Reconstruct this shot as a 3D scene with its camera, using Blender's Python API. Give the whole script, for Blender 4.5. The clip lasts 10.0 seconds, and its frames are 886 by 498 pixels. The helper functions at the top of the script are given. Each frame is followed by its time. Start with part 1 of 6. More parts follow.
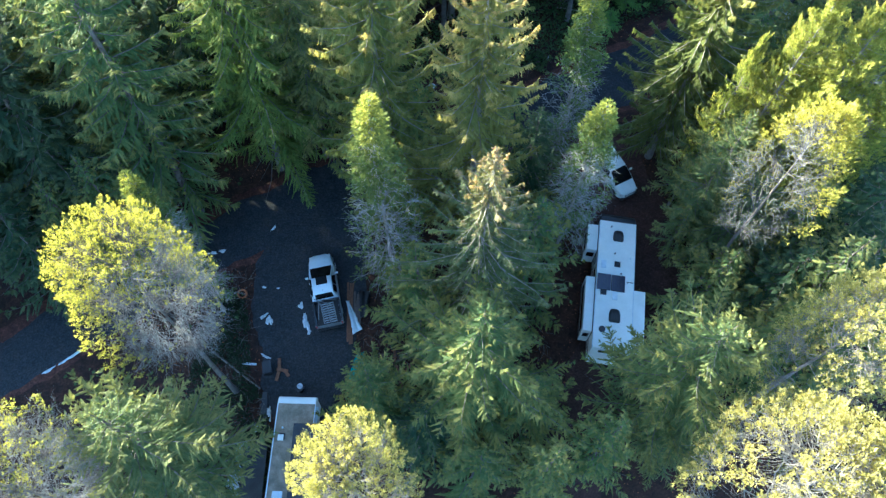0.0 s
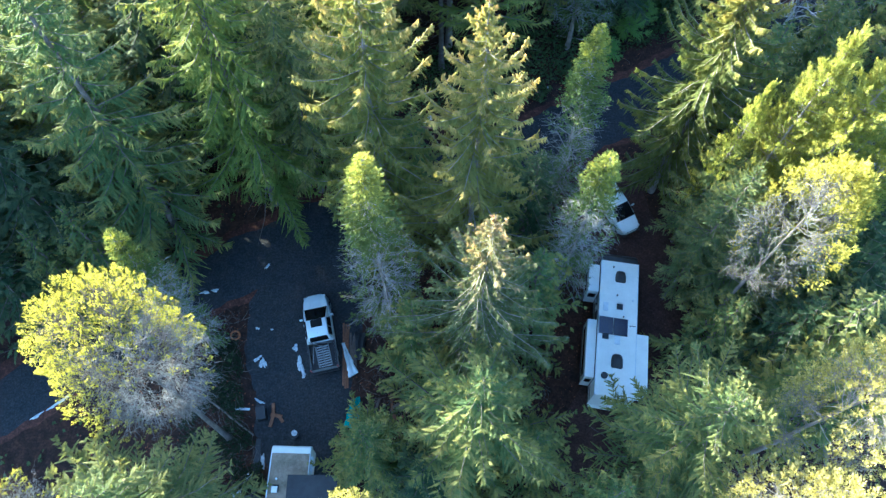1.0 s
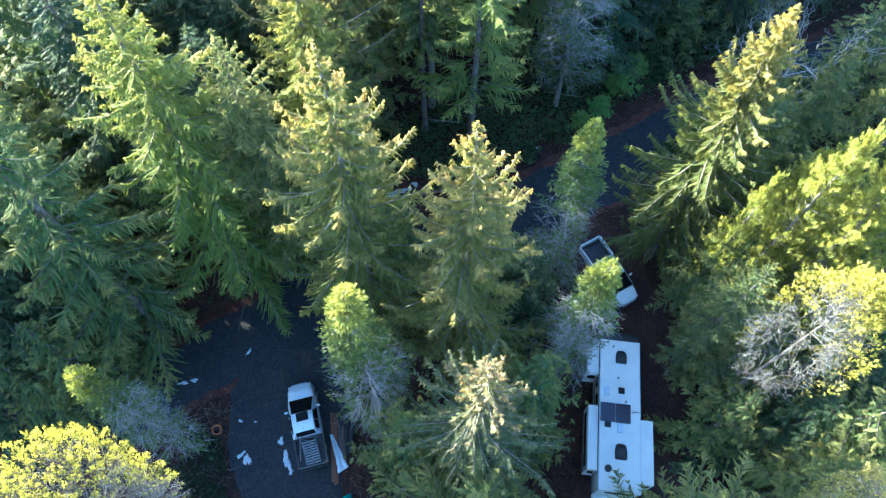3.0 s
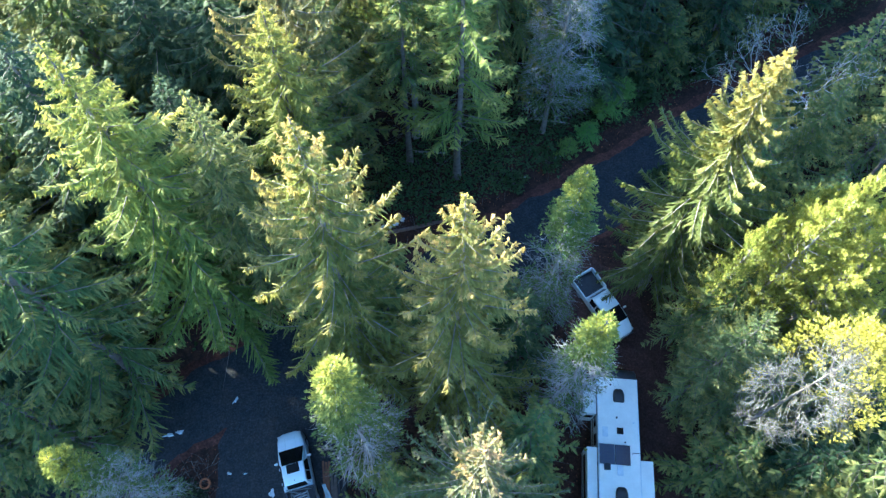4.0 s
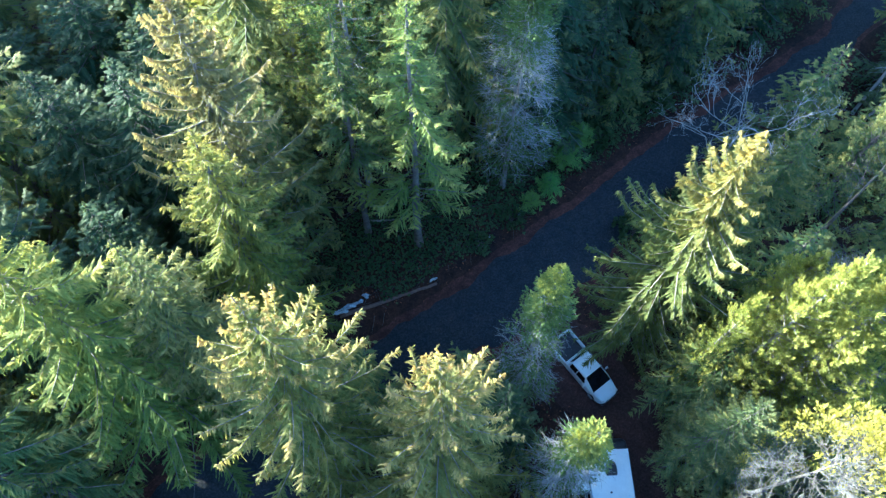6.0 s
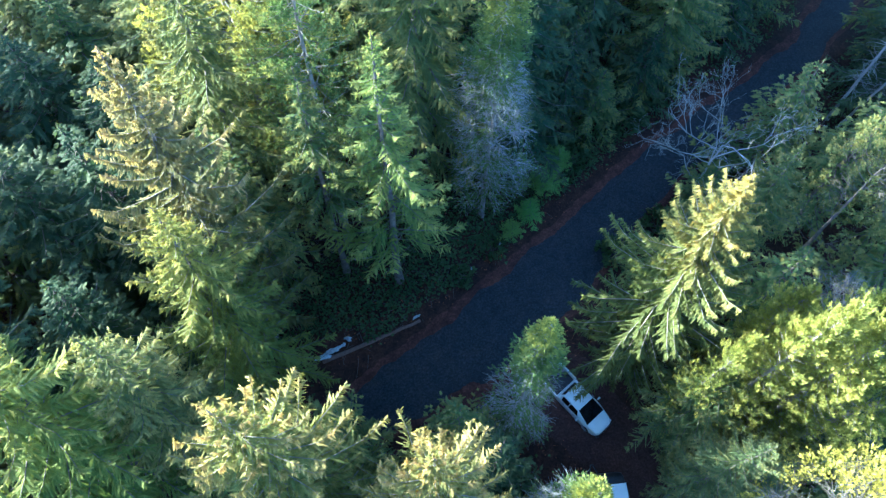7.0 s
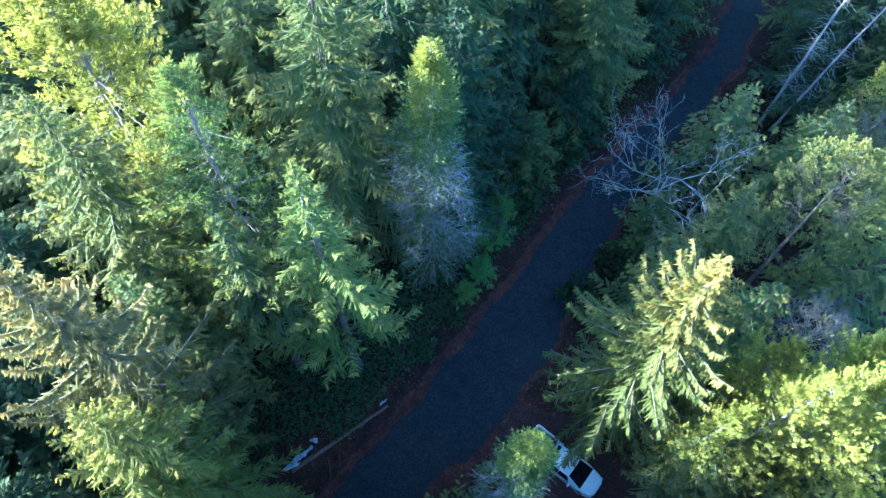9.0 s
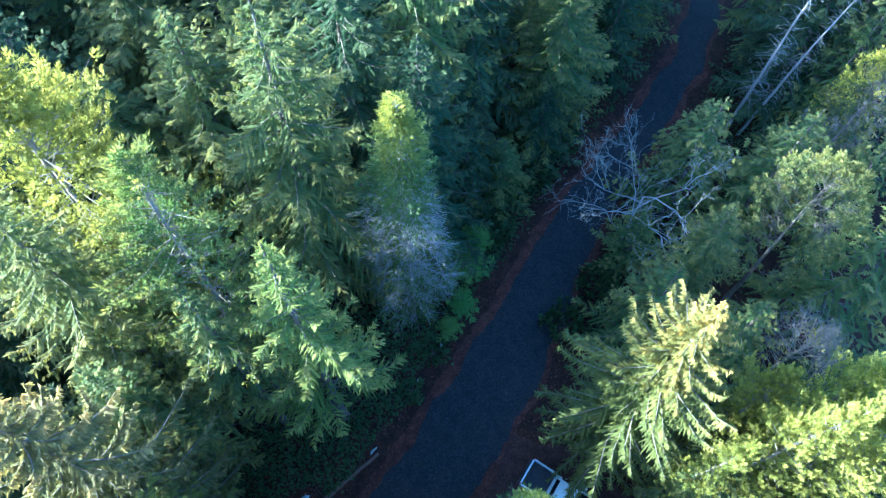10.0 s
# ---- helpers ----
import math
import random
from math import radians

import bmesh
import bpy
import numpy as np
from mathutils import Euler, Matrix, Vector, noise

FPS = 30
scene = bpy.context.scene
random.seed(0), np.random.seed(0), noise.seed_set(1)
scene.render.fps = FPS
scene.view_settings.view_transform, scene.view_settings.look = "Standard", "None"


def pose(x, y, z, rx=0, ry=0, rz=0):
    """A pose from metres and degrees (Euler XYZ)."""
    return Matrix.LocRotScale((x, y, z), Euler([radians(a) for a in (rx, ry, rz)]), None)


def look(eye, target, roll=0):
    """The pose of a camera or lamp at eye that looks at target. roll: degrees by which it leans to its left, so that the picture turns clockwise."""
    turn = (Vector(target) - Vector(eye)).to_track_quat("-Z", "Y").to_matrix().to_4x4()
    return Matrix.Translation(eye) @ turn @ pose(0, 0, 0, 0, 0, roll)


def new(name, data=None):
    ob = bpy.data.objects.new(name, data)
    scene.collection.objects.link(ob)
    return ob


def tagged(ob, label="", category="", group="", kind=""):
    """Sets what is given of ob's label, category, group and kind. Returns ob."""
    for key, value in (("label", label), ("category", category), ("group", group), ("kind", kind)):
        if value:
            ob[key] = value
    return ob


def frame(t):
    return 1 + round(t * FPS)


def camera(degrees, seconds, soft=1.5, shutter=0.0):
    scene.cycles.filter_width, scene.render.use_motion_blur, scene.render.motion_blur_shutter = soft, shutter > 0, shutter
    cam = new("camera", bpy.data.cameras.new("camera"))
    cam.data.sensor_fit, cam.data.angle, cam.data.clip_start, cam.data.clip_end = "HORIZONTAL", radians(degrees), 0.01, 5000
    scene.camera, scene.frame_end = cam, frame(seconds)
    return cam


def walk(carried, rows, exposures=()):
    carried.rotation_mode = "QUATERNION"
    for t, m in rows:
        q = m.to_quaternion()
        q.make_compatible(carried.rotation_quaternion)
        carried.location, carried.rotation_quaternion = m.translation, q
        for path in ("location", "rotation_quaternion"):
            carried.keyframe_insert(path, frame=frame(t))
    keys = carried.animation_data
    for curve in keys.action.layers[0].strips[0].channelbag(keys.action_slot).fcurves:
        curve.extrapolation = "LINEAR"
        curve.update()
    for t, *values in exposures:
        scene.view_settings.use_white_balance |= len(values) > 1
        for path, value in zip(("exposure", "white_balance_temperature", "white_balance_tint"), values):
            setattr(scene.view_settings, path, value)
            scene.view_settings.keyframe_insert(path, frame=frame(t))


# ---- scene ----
cam = camera(64.9, 10.0, soft=1.35)
METRES, EYE, TILT, LEAN, TURN = 29.0, 47.0, -63.0, -0.7, 0.0
ROWS = [
    (0.0, 0.0, 0.0, 0.0, 0.0, 0.0, -0.0),
    (0.5, 0.0029, 0.0214, 0.0506, -0.03, -0.03, 0.11),
    (1.0, 0.0044, 0.0423, 0.0999, -0.04, -0.07, 0.18),
    (1.5, 0.0057, 0.0637, 0.148, -0.07, -0.08, 0.34),
    (2.0, 0.0063, 0.085, 0.1955, -0.27, -0.07, 0.75),
    (2.5, 0.0068, 0.1068, 0.2431, -0.59, -0.08, 1.38),
    (4.0, 0.0122, 0.1719, 0.3822, -1.92, -0.21, 3.94),
    (4.5, 0.0154, 0.1936, 0.426, -2.57, -0.27, 5.16),
    (5.0, 0.019, 0.2136, 0.4701, -3.3, -0.37, 6.51),
    (5.5, 0.0242, 0.2328, 0.5139, -4.12, -0.46, 8.06),
    (7.0, 0.0451, 0.2959, 0.645, -6.9, -1.08, 13.13),
    (7.5, 0.0549, 0.3193, 0.687, -7.99, -1.37, 15.1),
    (8.0, 0.0657, 0.3438, 0.7271, -9.31, -1.75, 17.44),
    (8.5, 0.0773, 0.3669, 0.7683, -10.77, -2.23, 19.88),
    (9.0, 0.0909, 0.3893, 0.8086, -12.18, -2.73, 22.27),
    (9.5, 0.1056, 0.4105, 0.8482, -13.64, -3.29, 24.63),
    (10.0, 0.1217, 0.4301, 0.8874, -15.1, -3.93, 26.97),
]
walk(cam, [(t, pose(0, 0, EYE, TILT, LEAN, TURN) @ pose(METRES * x, METRES * y, METRES * z, 90 + pitch, roll, yaw)) for t, x, y, z, yaw, pitch, roll in ROWS],
     exposures=[(0, 3.40, 4500, 1), (1, 3.60, 4460, 2), (3, 3.64, 4390, 4), (5, 3.51, 4240, 4), (7, 3.40, 4050, 3), (10, 3.37, 3820, 1)])

# ---- world, sun, exposure ----
SUN_AZ = Vector((-0.83, 0.56, 0)).normalized()
SUN_EL = radians(16)
world = bpy.data.worlds.new("sky")
scene.world = world
world.use_nodes = True
wn = world.node_tree.nodes
sky = wn.new("ShaderNodeTexSky")
sky.sky_type, sky.sun_disc = "NISHITA", False
sky.sun_elevation = SUN_EL
sky.sun_rotation = math.atan2(SUN_AZ.x, SUN_AZ.y)
sky.altitude, sky.air_density, sky.dust_density, sky.ozone_density = 100, 1.0, 2.2, 0.6
wn["Background"].inputs["Strength"].default_value = 0.080
world.node_tree.links.new(sky.outputs[0], wn["Background"].inputs["Color"])
sun_data = bpy.data.lights.new("sun", "SUN")
sun_data.energy, sun_data.angle, sun_data.color = 5.0, radians(0.55), (1.0, 0.77, 0.42)
sun = new("sun", sun_data)
sun_dir = Vector((SUN_AZ.x * math.cos(SUN_EL), SUN_AZ.y * math.cos(SUN_EL), math.sin(SUN_EL)))
sun.matrix_world = look(sun_dir * 200, (0, 0, 0))


# ---- materials ----
def nodes_of(name):
    m = bpy.data.materials.new(name)
    m.use_nodes = True
    nt = m.node_tree
    return m, nt, nt.nodes["Principled BSDF"]


def ramp(nt, stops, fac):
    r = nt.nodes.new("ShaderNodeValToRGB")
    el = r.color_ramp.elements
    while len(el) < len(stops):
        el.new(0.5)
    for e, (p, c) in zip(el, stops):
        e.position, e.color = p, (*c, 1)
    nt.links.new(fac, r.inputs[0])
    return r.outputs[0]


def noise_fac(nt, scale, detail=4, coord="Object", rough=0.6):
    tc = nt.nodes.new("ShaderNodeTexCoord")
    n = nt.nodes.new("ShaderNodeTexNoise")
    n.inputs["Scale"].default_value, n.inputs["Detail"].default_value, n.inputs["Roughness"].default_value = scale, detail, rough
    nt.links.new(tc.outputs[coord], n.inputs["Vector"])
    return n.outputs["Fac"]


def mix(nt, fac, a, b, kind="MIX"):
    m = nt.nodes.new("ShaderNodeMix")
    m.data_type, m.blend_type = "RGBA", kind
    for sock, v in ((m.inputs[0], fac), (m.inputs[6], a), (m.inputs[7], b)):
        if isinstance(v, bpy.types.NodeSocket):
            nt.links.new(v, sock)
        elif isinstance(v, (int, float)):
            sock.default_value = v
        else:
            sock.default_value = (*v, 1)
    return m.outputs[2]


def bump(nt, bsdf, fac, strength, distance):
    b = nt.nodes.new("ShaderNodeBump")
    b.inputs["Strength"].default_value, b.inputs["Distance"].default_value = strength, distance
    nt.links.new(fac, b.inputs["Height"])
    nt.links.new(b.outputs[0], bsdf.inputs["Normal"])


def plain(name, c1, c2, scale=3.0, rough=0.7, metal=0.0, bump_d=0.0, spec=0.4, coat=0.0):
    """Two tones mixed by noise at two scales, with fine relief."""
    m, nt, b = nodes_of(name)
    f1, f2 = noise_fac(nt, scale), noise_fac(nt, scale * 9, 3)
    base = ramp(nt, [(0.35, c1), (0.65, c2)], f1)
    nt.links.new(mix(nt, 0.35, base, ramp(nt, [(0.3, c1), (0.7, c2)], f2)), b.inputs["Base Color"])
    b.inputs["Roughness"].default_value, b.inputs["Metallic"].default_value = rough, metal
    b.inputs["Specular IOR Level"].default_value = spec
    b.inputs["Coat Weight"].default_value = coat
    if bump_d:
        bump(nt, b, f2, 0.6, bump_d)
    return m


def foliage(name, dark, light, tip, tip_share=0.3, through_share=0.38, tip_from=0.0, tip_near=0.5):
    """Leaves: patches of tone over the crown, small differences from spray to spray, and a paler or browner colour
    towards the ends of the limbs (the attribute age), which from tip_from on (0 to 1 of the tree's height) grows
    stronger, partly as painted sun on the tops."""
    m, nt, b = nodes_of(name)
    geo = nt.nodes.new("ShaderNodeNewGeometry")
    oi = nt.nodes.new("ShaderNodeObjectInfo")
    n1, n2 = noise_fac(nt, 0.5, 2), noise_fac(nt, 2.2, 2)
    mid = tuple(0.5 * (u + v) for u, v in zip(dark, light))
    col = ramp(nt, [(0.32, dark), (0.68, light)], n1)
    col = mix(nt, 0.5, col, ramp(nt, [(0.3, tuple(0.8 * v for v in dark)), (0.7, light)], n2))
    col = mix(nt, 0.30, col, ramp(nt, [(0.0, dark), (0.5, mid), (1.0, light)], geo.outputs["Random Per Island"]))
    hue = nt.nodes.new("ShaderNodeHueSaturation")
    mr = nt.nodes.new("ShaderNodeMapRange")
    mr.inputs[3].default_value, mr.inputs[4].default_value = 0.485, 0.512
    nt.links.new(oi.outputs["Random"], mr.inputs[0])
    nt.links.new(mr.outputs[0], hue.inputs["Hue"])
    nt.links.new(col, hue.inputs["Color"])
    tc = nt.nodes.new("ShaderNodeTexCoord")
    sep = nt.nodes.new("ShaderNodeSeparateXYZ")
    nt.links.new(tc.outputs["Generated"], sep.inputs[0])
    # with tip_from, the end colour strengthens upwards, painting sun on the crown tops
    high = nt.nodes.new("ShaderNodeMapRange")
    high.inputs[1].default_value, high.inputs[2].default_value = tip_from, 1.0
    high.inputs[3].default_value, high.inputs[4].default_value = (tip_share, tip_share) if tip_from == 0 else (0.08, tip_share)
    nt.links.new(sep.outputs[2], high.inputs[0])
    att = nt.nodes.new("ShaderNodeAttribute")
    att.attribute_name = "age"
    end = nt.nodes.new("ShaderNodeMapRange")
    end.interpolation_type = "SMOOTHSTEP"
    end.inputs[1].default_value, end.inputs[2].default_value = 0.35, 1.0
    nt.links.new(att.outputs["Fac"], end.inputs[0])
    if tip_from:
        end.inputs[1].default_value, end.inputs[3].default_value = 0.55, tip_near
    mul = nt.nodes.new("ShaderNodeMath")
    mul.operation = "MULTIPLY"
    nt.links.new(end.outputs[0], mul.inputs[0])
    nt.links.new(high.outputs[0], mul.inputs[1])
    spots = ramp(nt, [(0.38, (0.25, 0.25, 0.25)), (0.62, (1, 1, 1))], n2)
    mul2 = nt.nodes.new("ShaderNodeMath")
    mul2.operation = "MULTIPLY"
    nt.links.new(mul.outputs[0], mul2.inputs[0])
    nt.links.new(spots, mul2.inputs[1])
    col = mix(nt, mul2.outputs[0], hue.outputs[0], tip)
    nt.links.new(col, b.inputs["Base Color"])
    b.inputs["Roughness"].default_value, b.inputs["Specular IOR Level"].default_value = 0.65, 0.10
    tr = nt.nodes.new("ShaderNodeBsdfTranslucent")
    nt.links.new(mix(nt, 1.0, col, (1.5, 1.45, 0.8), "MULTIPLY"), tr.inputs["Color"])
    ms = nt.nodes.new("ShaderNodeMixShader")
    ms.inputs[0].default_value = through_share
    nt.links.new(b.outputs[0], ms.inputs[1])
    nt.links.new(tr.outputs[0], ms.inputs[2])
    nt.links.new(ms.outputs[0], nt.nodes["Material Output"].inputs["Surface"])
    return m


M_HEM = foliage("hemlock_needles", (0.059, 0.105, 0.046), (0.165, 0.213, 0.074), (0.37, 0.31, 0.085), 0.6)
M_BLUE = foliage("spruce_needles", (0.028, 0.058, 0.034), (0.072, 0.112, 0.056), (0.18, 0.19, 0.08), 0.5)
# lighter and warmer than the hemlock, standing in for sun on the fir
M_FIR = foliage("sunlit_fir_needles", (0.099, 0.147, 0.043), (0.249, 0.293, 0.073), (0.42, 0.39, 0.11), 0.7)
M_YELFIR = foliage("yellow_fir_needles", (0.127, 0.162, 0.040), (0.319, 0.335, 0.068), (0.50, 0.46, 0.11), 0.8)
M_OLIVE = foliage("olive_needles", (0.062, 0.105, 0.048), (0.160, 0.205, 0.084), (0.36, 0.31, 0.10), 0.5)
# tops coloured gold partly for the sun on them, besides cones and dying tips
M_BROWN = foliage("coned_sunlit_needles", (0.098, 0.134, 0.043), (0.262, 0.268, 0.070), (0.62, 0.43, 0.17), 1.0, tip_from=0.42, tip_near=0.10)
M_GOLDTOP = foliage("sun_gold_topped_needles", (0.064, 0.101, 0.037), (0.176, 0.2, 0.055), (0.58, 0.42, 0.11), 1.0, tip_from=0.62, tip_near=0.5)
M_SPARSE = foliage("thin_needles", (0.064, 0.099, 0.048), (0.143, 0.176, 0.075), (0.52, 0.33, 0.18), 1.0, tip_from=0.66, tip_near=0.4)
M_GREENGOLD = foliage("green_sun_gold_needles", (0.082, 0.125, 0.034), (0.225, 0.265, 0.055), (0.56, 0.45, 0.12), 0.9, tip_from=0.5, tip_near=0.4)
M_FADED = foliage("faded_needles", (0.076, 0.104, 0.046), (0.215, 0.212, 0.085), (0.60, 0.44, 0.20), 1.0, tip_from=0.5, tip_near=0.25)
M_CEDAR = foliage("cedar_sprays", (0.081, 0.121, 0.05), (0.215, 0.235, 0.081), (0.40, 0.34, 0.11), 0.7)
M_YEL = foliage("yellow_tufts", (0.182, 0.187, 0.048), (0.413, 0.385, 0.106), (0.56, 0.50, 0.20), 0.7)
M_LIME = foliage("lime_tufts", (0.182, 0.189, 0.031), (0.402, 0.38, 0.053), (0.54, 0.48, 0.10), 0.7)
# the yellow towards the top stands for a sunlit tip
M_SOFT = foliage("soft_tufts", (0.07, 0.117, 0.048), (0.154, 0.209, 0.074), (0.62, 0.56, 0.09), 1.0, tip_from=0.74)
M_SALAL = foliage("broad_leaves", (0.032, 0.062, 0.026), (0.110, 0.150, 0.056), (0.14, 0.07, 0.04), 0.4, 0.2)
M_BRAMBLE = foliage("bramble_leaves", (0.013, 0.022, 0.012), (0.037, 0.051, 0.024), (0.07, 0.035, 0.025), 0.4, 0.12)
M_BUSH = foliage("bush_leaves", (0.125, 0.215, 0.050), (0.245, 0.360, 0.085), (0.25, 0.30, 0.09), 0.4, 0.3)
M_BARK = plain("bark", (0.085, 0.075, 0.066), (0.21, 0.19, 0.17), 2.5, 0.9, bump_d=0.03, spec=0.1)
M_MIST = plain("misty_twigs", (0.21, 0.205, 0.20), (0.39, 0.38, 0.365), 1.2, 0.9, spec=0.15)
M_GREY = plain("grey_twigs", (0.15, 0.147, 0.145), (0.27, 0.262, 0.255), 1.2, 0.9, spec=0.15)
M_SILVERBARK = plain("silvery_bark", (0.30, 0.29, 0.275), (0.52, 0.50, 0.47), 1.5, 0.85, spec=0.15)
M_PALE = plain("pale_bark", (0.15, 0.135, 0.12), (0.31, 0.28, 0.245), 2.0, 0.85, bump_d=0.01, spec=0.15)


def ground_mat(name, stops, fine, bump_d, wet=0.85):
    m, nt, b = nodes_of(name)
    big, mid, small = noise_fac(nt, 0.16, 5), noise_fac(nt, 1.6, 5), noise_fac(nt, fine, 5, rough=0.75)
    c = ramp(nt, stops, mix(nt, 0.55, big, mid))
    grain = ramp(nt, [(0.34, (0.40, 0.40, 0.40)), (0.52, (0.95, 0.95, 0.95)), (0.70, (1.9, 1.87, 1.85))], small)
    nt.links.new(mix(nt, 0.9, c, grain, "MULTIPLY"), b.inputs["Base Color"])
    b.inputs["Roughness"].default_value, b.inputs["Specular IOR Level"].default_value = wet, 0.25
    bump(nt, b, mix(nt, 0.5, small, mid), 0.9, bump_d)
    return m


M_GROUND = ground_mat("forest_litter", [(0.32, (0.011, 0.008, 0.007)), (0.48, (0.030, 0.016, 0.011)), (0.62, (0.062, 0.029, 0.017)), (0.78, (0.022, 0.018, 0.012))], 6, 0.08)
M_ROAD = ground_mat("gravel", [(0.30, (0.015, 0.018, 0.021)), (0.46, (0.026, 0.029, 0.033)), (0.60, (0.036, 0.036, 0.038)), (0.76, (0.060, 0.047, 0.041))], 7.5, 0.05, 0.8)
M_RUST = ground_mat("needle_verge", [(0.30, (0.022, 0.012, 0.010)), (0.46, (0.058, 0.025, 0.018)), (0.60, (0.105, 0.044, 0.028)), (0.76, (0.045, 0.027, 0.020))], 7, 0.05)
M_DIRT = ground_mat("packed_dirt", [(0.30, (0.026, 0.017, 0.015)), (0.5, (0.052, 0.028, 0.022)), (0.72, (0.088, 0.042, 0.029))], 8, 0.05)
M_WHITE = plain("white_gelcoat", (0.67, 0.69, 0.66), (0.78, 0.80, 0.77), 1.3, 0.45, spec=0.4)
M_ROOFWHITE = plain("white_roof_membrane", (0.67, 0.69, 0.65), (0.79, 0.81, 0.77), 0.8, 0.55)
M_BLACK = plain("black_plastic", (0.012, 0.012, 0.014), (0.03, 0.03, 0.032), 4, 0.45)
M_GLASS = plain("dark_glass", (0.006, 0.007, 0.008), (0.010, 0.011, 0.013), 2, 0.08, spec=0.3)
M_TINT = plain("black_tinted_panel", (0.006, 0.007, 0.008), (0.012, 0.013, 0.015), 2, 0.5, spec=0.1)
M_CHROME = plain("bright_metal", (0.30, 0.31, 0.33), (0.45, 0.46, 0.48), 6, 0.4, metal=1.0)
M_SILVER = plain("silver_car_paint", (0.60, 0.66, 0.69), (0.68, 0.74, 0.77), 1.0, 0.34, metal=0.15, coat=0.6)
M_CARWHITE = plain("white_car_paint", (0.70, 0.75, 0.75), (0.78, 0.83, 0.82), 1.0, 0.3, coat=0.6)
M_RUBBER = plain("tyre_rubber", (0.015, 0.015, 0.016), (0.03, 0.03, 0.03), 8, 0.85)
M_SOLAR = plain("solar_cells", (0.012, 0.014, 0.035), (0.022, 0.022, 0.05), 5, 0.15, spec=0.6)
M_SNOW = plain("old_snow", (0.30, 0.33, 0.36), (0.66, 0.70, 0.73), 7, 0.7, bump_d=0.02)
M_WOOD = plain("weathered_timber", (0.11, 0.052, 0.028), (0.22, 0.11, 0.058), 5, 0.8, bump_d=0.004)
M_LOG = plain("log_bark", (0.11, 0.068, 0.050), (0.22, 0.145, 0.11), 4, 0.85, bump_d=0.01)
M_GREYWOOD = plain("grey_timber", (0.075, 0.058, 0.048), (0.15, 0.12, 0.10), 5, 0.85, bump_d=0.004)
M_TEAL = plain("teal_tarp", (0.01, 0.20, 0.17), (0.03, 0.30, 0.25), 4, 0.5)
M_SHEET = plain("pale_sheet", (0.50, 0.56, 0.60), (0.68, 0.73, 0.76), 3, 0.5)
M_MOSS = plain("mossy_roof", (0.13, 0.112, 0.078), (0.33, 0.285, 0.215), 1.6, 0.9, bump_d=0.01)
M_SLATE = plain("dark_roof_sheet", (0.022, 0.025, 0.029), (0.042, 0.046, 0.052), 1.5, 0.6, bump_d=0.004)
M_STEEL = plain("dull_steel", (0.13, 0.14, 0.15), (0.24, 0.25, 0.26), 6, 0.6)
M_RED = plain("red_lens", (0.30, 0.02, 0.02), (0.4, 0.03, 0.03), 4, 0.3)
M_LAMP = plain("clear_lens", (0.5, 0.52, 0.54), (0.65, 0.66, 0.67), 4, 0.15)
M_ORANGE = plain("rusty_orange", (0.25, 0.08, 0.03), (0.40, 0.16, 0.06), 5, 0.85)


# ---- ground shape ----
ROAD = [(110, 106, 2.2), (70, 76, 2.0), (47, 56.8, 1.7), (41.8, 52.5, 1.6), (35.5, 49.4, 1.7), (29.6, 46.8, 1.95), (24.2, 44.4, 2.1), (18.5, 40.7, 2.55), (13.3, 37.8, 2.95), (8.1, 35.2, 2.95), (1.1, 33.0, 2.2), (-4, 31.0, 2.3),
        (-10, 28.0, 2.6), (-17, 24, 2.6), (-28, 16.6, 2.4), (-45, 6, 2.6), (-90, -20, 2.6)]
YARD = [(-9.0, 27, 4.2), (-9.2, 20, 4.3), (-9.0, 15, 3.5), (-8.8, 11, 2.2)]
DRIVE = [(10, 35, 2.5), (13.5, 30, 2.8), (15.5, 25, 3.0), (14.5, 19, 3.6), (12, 13, 3.4), (9, 8, 2.6), (6, 0, 2.0)]


def strip_distance(x, y, path):
    """Signed distance to the edge of a strip of varying half width, on arrays."""
    best = np.full(np.shape(x), 1e9)
    for (x0, y0, w0), (x1, y1, w1) in zip(path, path[1:]):
        dx, dy = x1 - x0, y1 - y0
        s = np.clip(((x - x0) * dx + (y - y0) * dy) / (dx * dx + dy * dy), 0, 1)
        best = np.minimum(best, np.hypot(x - x0 - s * dx, y - y0 - s * dy) - (w0 + s * (w1 - w0)))
    return best


def smooth(v, a, b):
    s = np.clip((v - a) / (b - a), 0, 1)
    return s * s * (3 - 2 * s)


def wobble(x, y):
    return 0.5 * np.sin(0.9 * x + 0.4 * y + 1.3) * np.sin(0.7 * y - 0.5 * x) + 0.22 * np.sin(2.3 * x - 1.1 * y) * np.sin(2.1 * y + 0.6 * x + 2)


def slope(x, y):
    """The even fall of the land; level far out."""
    xc, yc = 90 * np.tanh(x / 90), 90 * np.tanh(y / 90)
    return 0.0625 * (yc - 18) + 0.048 * (xc + 9)


def land(x, y):
    """Height of the forest floor, with a low bank along the far side of the road."""
    x, y = np.asarray(x, float), np.asarray(y, float)
    open_ = np.minimum(np.minimum(strip_distance(x, y, ROAD), strip_distance(x, y, YARD)), strip_distance(x, y, DRIVE))
    off = smooth(open_, 0.0, 3.0)
    north = smooth(y - (34.6 + 0.42 * (x - 3)), 0, 3)
    return slope(x, y) + off * (0.16 * wobble(x, y) + 0.10 * wobble(2.7 * x + 5, 2.7 * y)) + 0.8 * off * north


